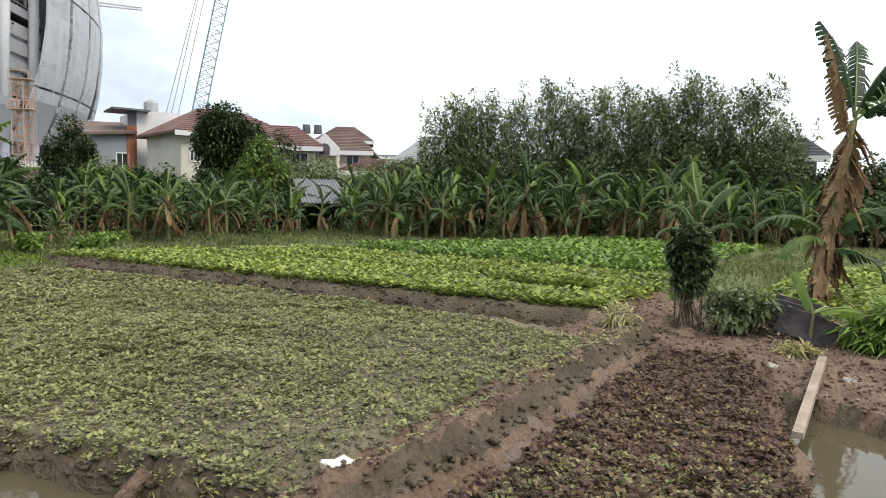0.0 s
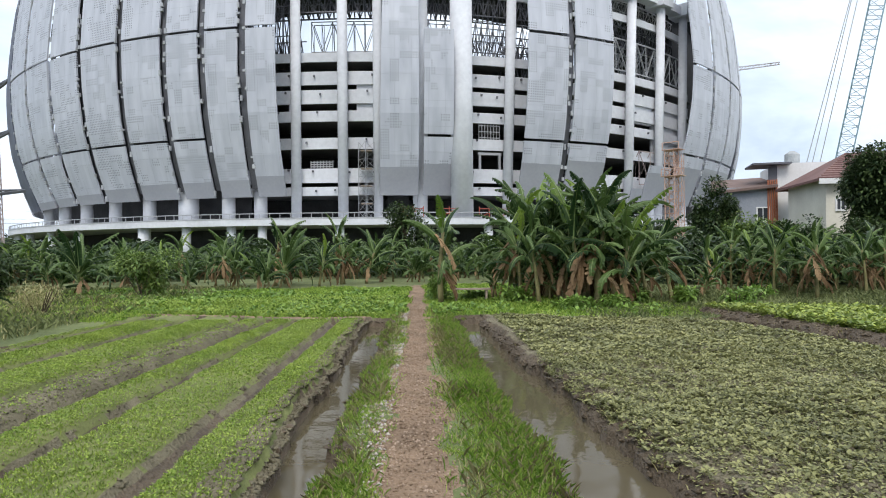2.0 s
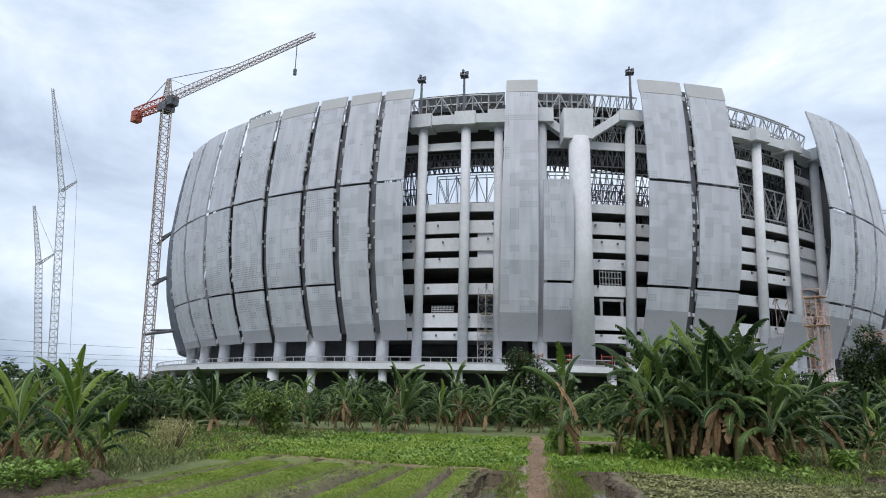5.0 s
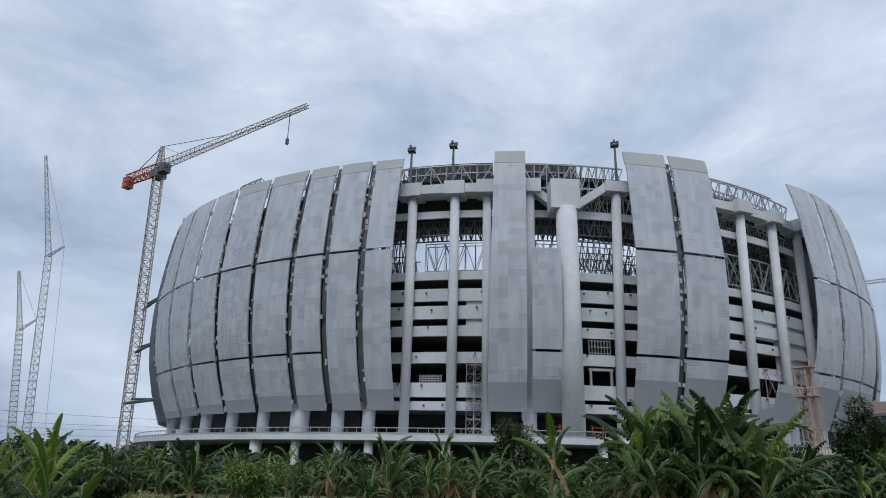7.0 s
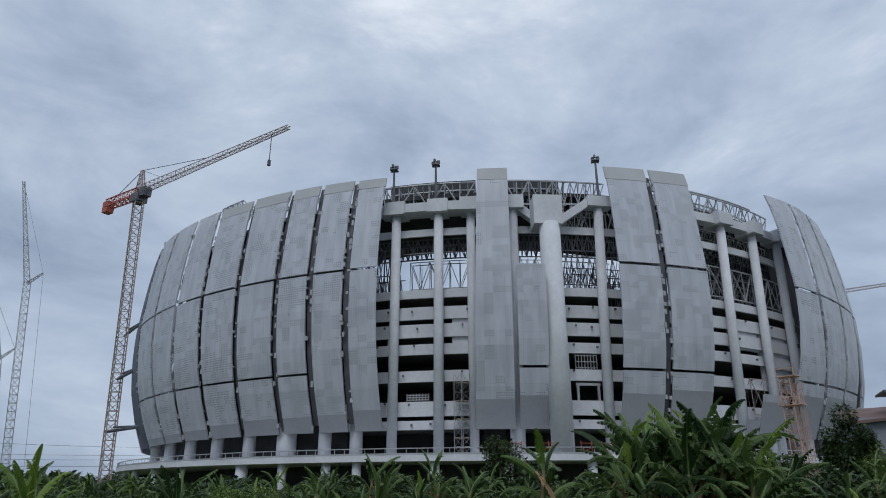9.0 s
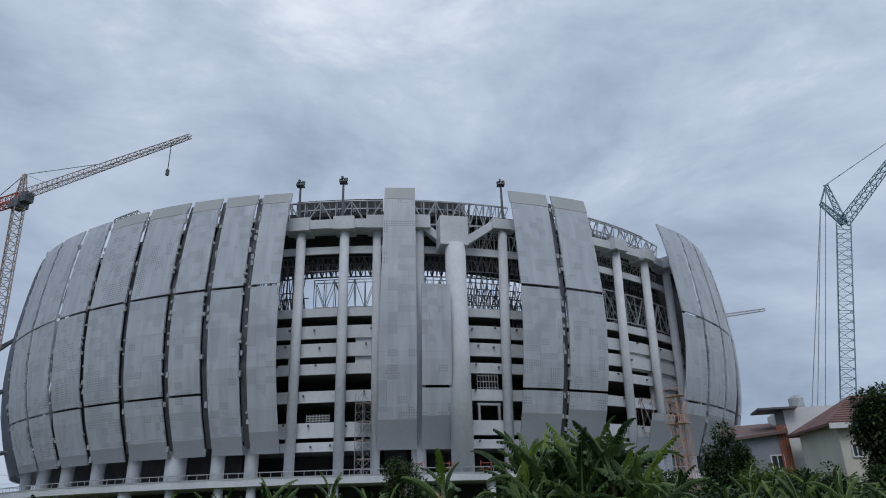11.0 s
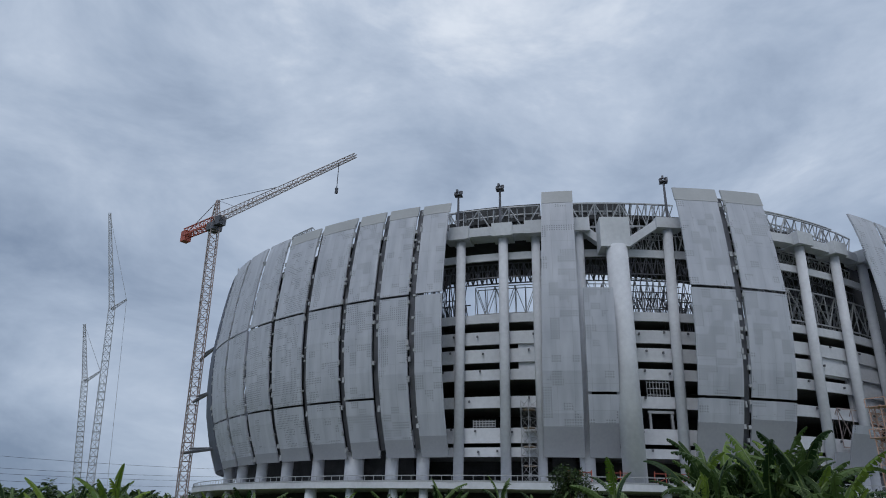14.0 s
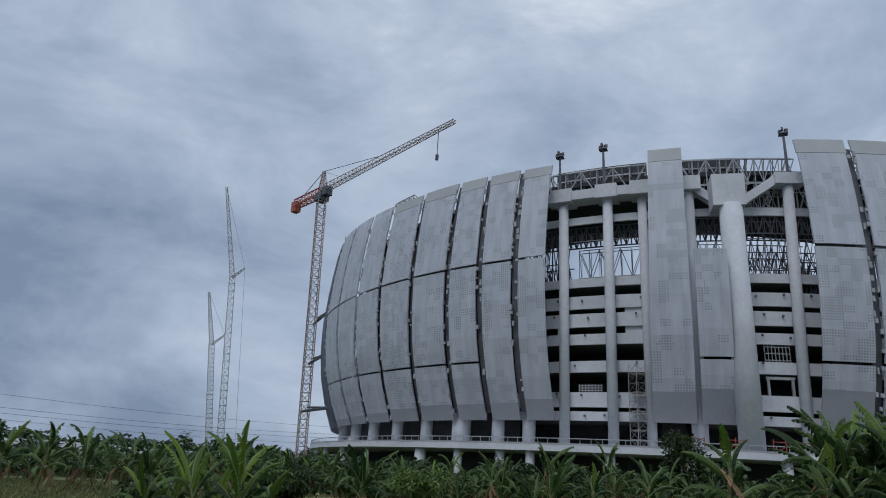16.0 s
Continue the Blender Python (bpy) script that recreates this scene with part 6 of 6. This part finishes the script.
column_bush = thing("shrub", "dark leafy column-shaped bush at the bed corner", "shrub", m=Matrix.Translation(on_ground(5.25, 9.95)))
b = Build()
for k in range(26):
    a = rng.uniform(0, 6.28)
    b.tube((0.2 * rng.uniform(-1, 1), 0.2 * rng.uniform(-1, 1), -0.05), (0.22 * math.cos(a), 0.22 * math.sin(a), 0.8), 0.014, 0.008, n=5)
part("stem", b, M_BARK, column_bush)
leaf_crown("foliage", [(0, 0, 0.75, 0.27, 0.27, 0.25), (0.06, 0, 1.05, 0.34, 0.32, 0.3), (-0.1, 0.05, 1.2, 0.26, 0.26, 0.25), (0.05, 0, 1.42, 0.24, 0.24, 0.22)], 3600, 0.10, M_TREE, column_bush, 0.3)
shrub(on_ground(5.95, 9.6), 0.75, 1.3, "grey-green leafy shrub beside the dark bush", M_TREE_GREY, 1600, 0.13)
shrub(on_ground(7.3, 8.2), 0.7, 1.1, "tall tufted green weeds by the pond", M_LEAF_MID, 1800, 0.28, narrow=0.14)
shrub(on_ground(4.1, 9.9), 0.4, 0.5, "yellowish grass tuft at the bed end", M_GRASS_DRY, 500, 0.26, narrow=0.08)
shrub(on_ground(5.9, 8.2), 0.25, 0.55, "orange dry weeds on the mud", M_GRASS_DRY, 400, 0.14, narrow=0.2)
shrub(on_ground(-32.4, 12.8), 2.3, 3.6, "rounded light green bush in the meadow", M_TREE_L, 3600, 0.2)
shrub(on_ground(-26.6, 6.9), 1.2, 1.9, "brown dry bush in the meadow", M_GRASS_DRY, 2400, 0.16, narrow=0.12)
shrub(on_ground(-38.5, 7.5), 2.2, 4.2, "dark green bush at the meadow edge", M_TREE, 3600, 0.24)
shrub(on_ground(-23.0, 0.6), 1.5, 2.2, "dull green bush under the young bananas", M_TREE, 2200, 0.18)
shrub(on_ground(-19.5, 19.6), 1.3, 0.9, "light green weeds at a banana stem", M_LEAF_MID, 1200, 0.22, narrow=0.2)
for i in range(9):
    p = at_sr(22.5 + rng.uniform(0, 5), 2 + i * 1.5)
    shrub(p, rng.uniform(0.4, 0.8), rng.uniform(0.8, 1.5), "low weeds under the banana clump", M_LEAF_MID, 600, 0.2)
round_tree(polar(47.2, 62), 7.0, 4.6, "round dark tree among the bananas", M_TREE, 5200, 0.3, low=0.2)

# corrugated sheets leaning at the pond side
for k, (x, y, w_, h_, back, roll_) in enumerate(((6.4, 8.75, 0.8, 0.5, 30, 18), (6.6, 9.25, 0.75, 0.65, 40, 12))):
    ob = thing("corrugated_sheet", "dark weathered corrugated metal sheet leaning on stakes", "metal sheet", "sheet fence")
    b = Build()
    n_ = 28
    wave = lambda i: 0.028 * math.sin(i * 2 * math.pi / 4)
    for i in range(n_ + 1):
        z0 = h_ * i / n_
        b.v += [(-w_ / 2, wave(i), z0), (w_ / 2, wave(i), z0), (w_ / 2, wave(i) + 0.01, z0), (-w_ / 2, wave(i) + 0.01, z0)]
    for i in range(n_):
        for p, q in ((0, 1), (1, 2), (2, 3), (3, 0)):
            b.f.append((4 * i + p, 4 * i + q, 4 * i + 4 + q, 4 * i + 4 + p))
    b.f += [(3, 2, 1, 0), (4 * n_, 4 * n_ + 1, 4 * n_ + 2, 4 * n_ + 3)]
    part("sheet", b, M_SHEET, ob)
    b = Build()
    for sx in (-0.4, 0.4):
        b.tube((sx * w_, 0.05, -0.05), (sx * w_, 0.05, h_ + 0.05), 0.02, n=5)
    part("stake", b, M_WOOD, ob)
    ob.matrix_basis = Matrix.Translation(on_ground(x, y, 0.03)) @ Matrix.Rotation(radians(-36), 4, "Z") @ Matrix.Rotation(radians(roll_), 4, "Y") @ Matrix.Rotation(radians(-(90 - back) * 0.8), 4, "X")
tarp = thing("tarp", "crumpled blue tarp on the sheet fence", "tarp", m=Matrix.Translation(on_ground(6.6, 9.35, 0.46)) @ Matrix.Rotation(radians(-36), 4, "Z"))
f_ = lambda u, v: (u * 0.07 - 0.35, v * 0.07, 0.05 * math.sin(u * 1.3 + v) - 0.012 * (u - 4) ** 2 - 0.03 * v)
b = Build()
for i in range(9):
    for j in range(5):
        lo = [f_(i, j), f_(i + 1, j), f_(i + 1, j + 1), f_(i, j + 1)]
        b.hexa([(p[0], p[1], p[2] - 0.012) for p in lo], lo)
part("cloth", b, M_BLUE, tarp)
young = thing("banana_plant", "young banana sucker with one broad pale leaf", "banana plant", "banana plants", m=Matrix.Translation(on_ground(6.5, 8.75)))
part("stem", bent_tube([Vector((0.01 * i, 0, 0.12 * i)) for i in range(5)], [0.03, 0.028, 0.026, 0.022, 0.016], 8), M_STEM, young, "", True)
for a, L, rise, arch_ in ((2.4, 0.7, 1.3, 0.6), (5.6, 0.75, 0.5, 1.5), (0.4, 0.7, 0.4, 1.5)):
    leaf = part("leaf", banana_leaf(L, 0.3, rise, arch_, 0.1, M_BANANA_Y, 10), M_BANANA_Y, young)
    leaf.matrix_basis = Matrix.Translation((0.04, 0, 0.48)) @ Matrix.Rotation(a, 4, "Z")

beam = thing("timber_beam", "weathered pale timber beam lying on the mud", "timber")
b = Build()
a_, c_ = Vector((5.69, 7.4, 0.20)), Vector((3.9, 5.33, 0.02))
d_ = (c_ - a_).normalized()
u_ = Vector((0, 0, 1)).cross(d_).normalized() * 0.05
b.hexa([a_ - u_ - Vector((0, 0, 0.06)), a_ + u_ - Vector((0, 0, 0.06)), c_ + u_ - Vector((0, 0, 0.06)), c_ - u_ - Vector((0, 0, 0.06))], [a_ - u_ * 0.9, a_ + u_ * 0.9, c_ + u_ * 0.9, c_ - u_ * 0.9])
part("wood", b, M_WOOD, beam)


def lump(name, place, size, material, label, category, seed, flat=0.5, group=""):
    """An irregular stone or bundle."""
    bm = bmesh.new()
    bmesh.ops.create_icosphere(bm, subdivisions=2, radius=0.5)
    for v in bm.verts:
        k = 0.75 + 0.5 * noise.noise(v.co * 2.3 + Vector((seed, 0, 0)))
        v.co = Vector((v.co.x * size[0] * k, v.co.y * size[1] * k, v.co.z * size[2] * k))
    me = bpy.data.meshes.new(name)
    bm.to_mesh(me)
    bm.free()
    me.materials.append(material)
    return tagged(new(name, me), label, category, group), me


def put(ob, place, turn=0.0):
    ob.matrix_basis = Matrix.Translation(place) @ Matrix.Rotation(turn, 4, "Z")


bag, _ = lump("plastic_bag", None, (0.36, 0.22, 0.15), M_BAG, "crumpled white plastic bag on the bed corner", "plastic bag", 3.1)
put(bag, on_ground(-0.1, 4.62, 0.11), 0.2)
for x, y, sx, seed in ((3.72, 5.2, 0.16, 1.0), (3.62, 5.05, 0.10, 2.0), (4.35, 6.1, 0.12, 4.0), (5.6, 6.85, 0.22, 5.0), (5.1, 7.5, 0.16, 6.0), (6.2, 9.1, 0.16, 7.0), (4.05, 5.3, 0.09, 8.0)):
    st, _ = lump("stone", None, (sx, sx * 0.8, sx * 0.6), M_STONE, "pale stone on the muddy pond edge", "stone", seed, group="pond stones")
    put(st, on_ground(x, y, sx * 0.12), seed)
for x, y in ((-1.62, 4.82), (-0.57, 4.5)):
    ob = thing("pipe", "short muddy drain pipe sticking out of the bank", "pipe", "bank pipes", m=Matrix.Translation(Vector((x, y, -0.12))))
    b = Build()
    n_ = 14
    a0, a1 = Vector((0.10, 0.14, 0.10)), Vector((-0.04, -0.06, -0.06))
    d_ = (a1 - a0).normalized()
    u_ = d_.orthogonal().normalized()
    w_ = d_.cross(u_)
    for i in range(n_):
        t = 2 * math.pi * i / n_
        d1 = u_ * math.cos(t) + w_ * math.sin(t)
        b.v += [tuple(a0 + d1 * 0.045), tuple(a0 + d1 * 0.06), tuple(a1 + d1 * 0.06), tuple(a1 + d1 * 0.045)]
    for i in range(n_):
        k = (i + 1) % n_
        for p, q in ((0, 1), (1, 2), (2, 3), (3, 0)):
            b.f.append((4 * i + p, 4 * i + q, 4 * k + q, 4 * k + p))
    part("pipe_wall", b, M_MUD, ob)

# a slatted board bridge and a low bench by the banana clump
bridge = thing("slatted_rack", "low rack of pale slats at the end of the beds", "rack", m=Matrix.Translation(on_ground(-3.6, 27.2, 0.1)) @ Matrix.Rotation(0.1, 4, "Z"))
for i in range(9):
    b = Build()
    b.box(-0.7 + i * 0.18, 0, 0.0, 0.08, 0.6, 0.04, 0.5)
    part("slat", b, M_WOOD, bridge)
b = Build()
b.box(0, -0.2, -0.07, 1.7, 0.06, 0.1)
b.box(0, 0.2, -0.07, 1.7, 0.06, 0.1)
part("bearer", b, M_WOOD, bridge)
bench = thing("bench", "dark old plank bench beside the footpath", "bench", m=Matrix.Translation(on_ground(-18.0, 19.9)) @ Matrix.Rotation(radians(46), 4, "Z"))
b = Build()
b.box(0, 0, 0.55, 1.5, 0.5, 0.06)
part("seat", b, M_WOOD, bench)
for x in (-0.6, 0.6):
    b = Build()
    b.box(x, 0, 0.26, 0.08, 0.4, 0.55)
    part("leg", b, M_WOOD, bench)

# white site fence at the foot of the stadium
for i in range(34):
    az = 42 + i * 1.35
    ob = thing("fence_panel", "white sheet fence panel at the building site", "fence panel", "site fence", m=frame_at(az, 92, 0))
    b = Build()
    b.box(0, 0, 0.95, 2.1, 0.08, 1.9)
    part("sheet", b, M_WALL_WHITE, ob)
    b = Build()
    b.tube((1.05, 0.1, -0.05), (1.05, 0.1, 2.0), 0.05, n=6)
    part("post", b, M_STEEL, ob)
for az, dist, w_, h_ in ((90, 120, 26, 2.6), (97, 118, 22, 2.8), (84, 130, 14, 2.4)):
    ob = thing("site_shed", "long low white site shed behind the trees", "shed", "site sheds", m=frame_at(az, dist, 0))
    b = Build()
    b.box(0, 0, h_ / 2, w_, 5, h_)
    part("wall", b, M_WALL_WHITE, ob)
    b = Build()
    b.hexa([(-w_ / 2 - 0.3, -3, h_), (w_ / 2 + 0.3, -3, h_), (w_ / 2 + 0.3, 3, h_), (-w_ / 2 - 0.3, 3, h_)], [(-w_ / 2 - 0.3, -0.1, h_ + 0.9), (w_ / 2 + 0.3, -0.1, h_ + 0.9), (w_ / 2 + 0.3, 0.1, h_ + 0.9), (-w_ / 2 - 0.3, 0.1, h_ + 0.9)])
    part("roof", b, M_ROOFSHEET, ob)

# overhead power lines far to the left
lines = thing("power_lines", "thin dark power lines sagging across the sky", "power lines")
for e0, e1 in ((4.3, 3.3), (3.3, 2.75), (2.9, 2.45), (2.5, 2.0)):
    b = Build()
    p0, p1 = polar(112, 260, 2 + 260 * math.tan(radians(e0))), polar(74, 340, 2 + 340 * math.tan(radians(e1)))
    prev = p0
    for i in range(1, 25):
        t = i / 24
        q = p0.lerp(p1, t) - Vector((0, 0, 2.5 * 4 * t * (1 - t)))
        b.tube(prev, q, 0.06, n=3)
        prev = q
    part("cable", b, M_STEEL_DARK, lines)
for az, d_ in ((112, 260), (74, 342)):
    b = Build()
    b.lattice(polar(az, d_, -0.5), polar(az, d_, 24 if az > 100 else 22), 3.0, 0.8, 12, 0.14)
    part("pylon", b, M_STEEL, lines)
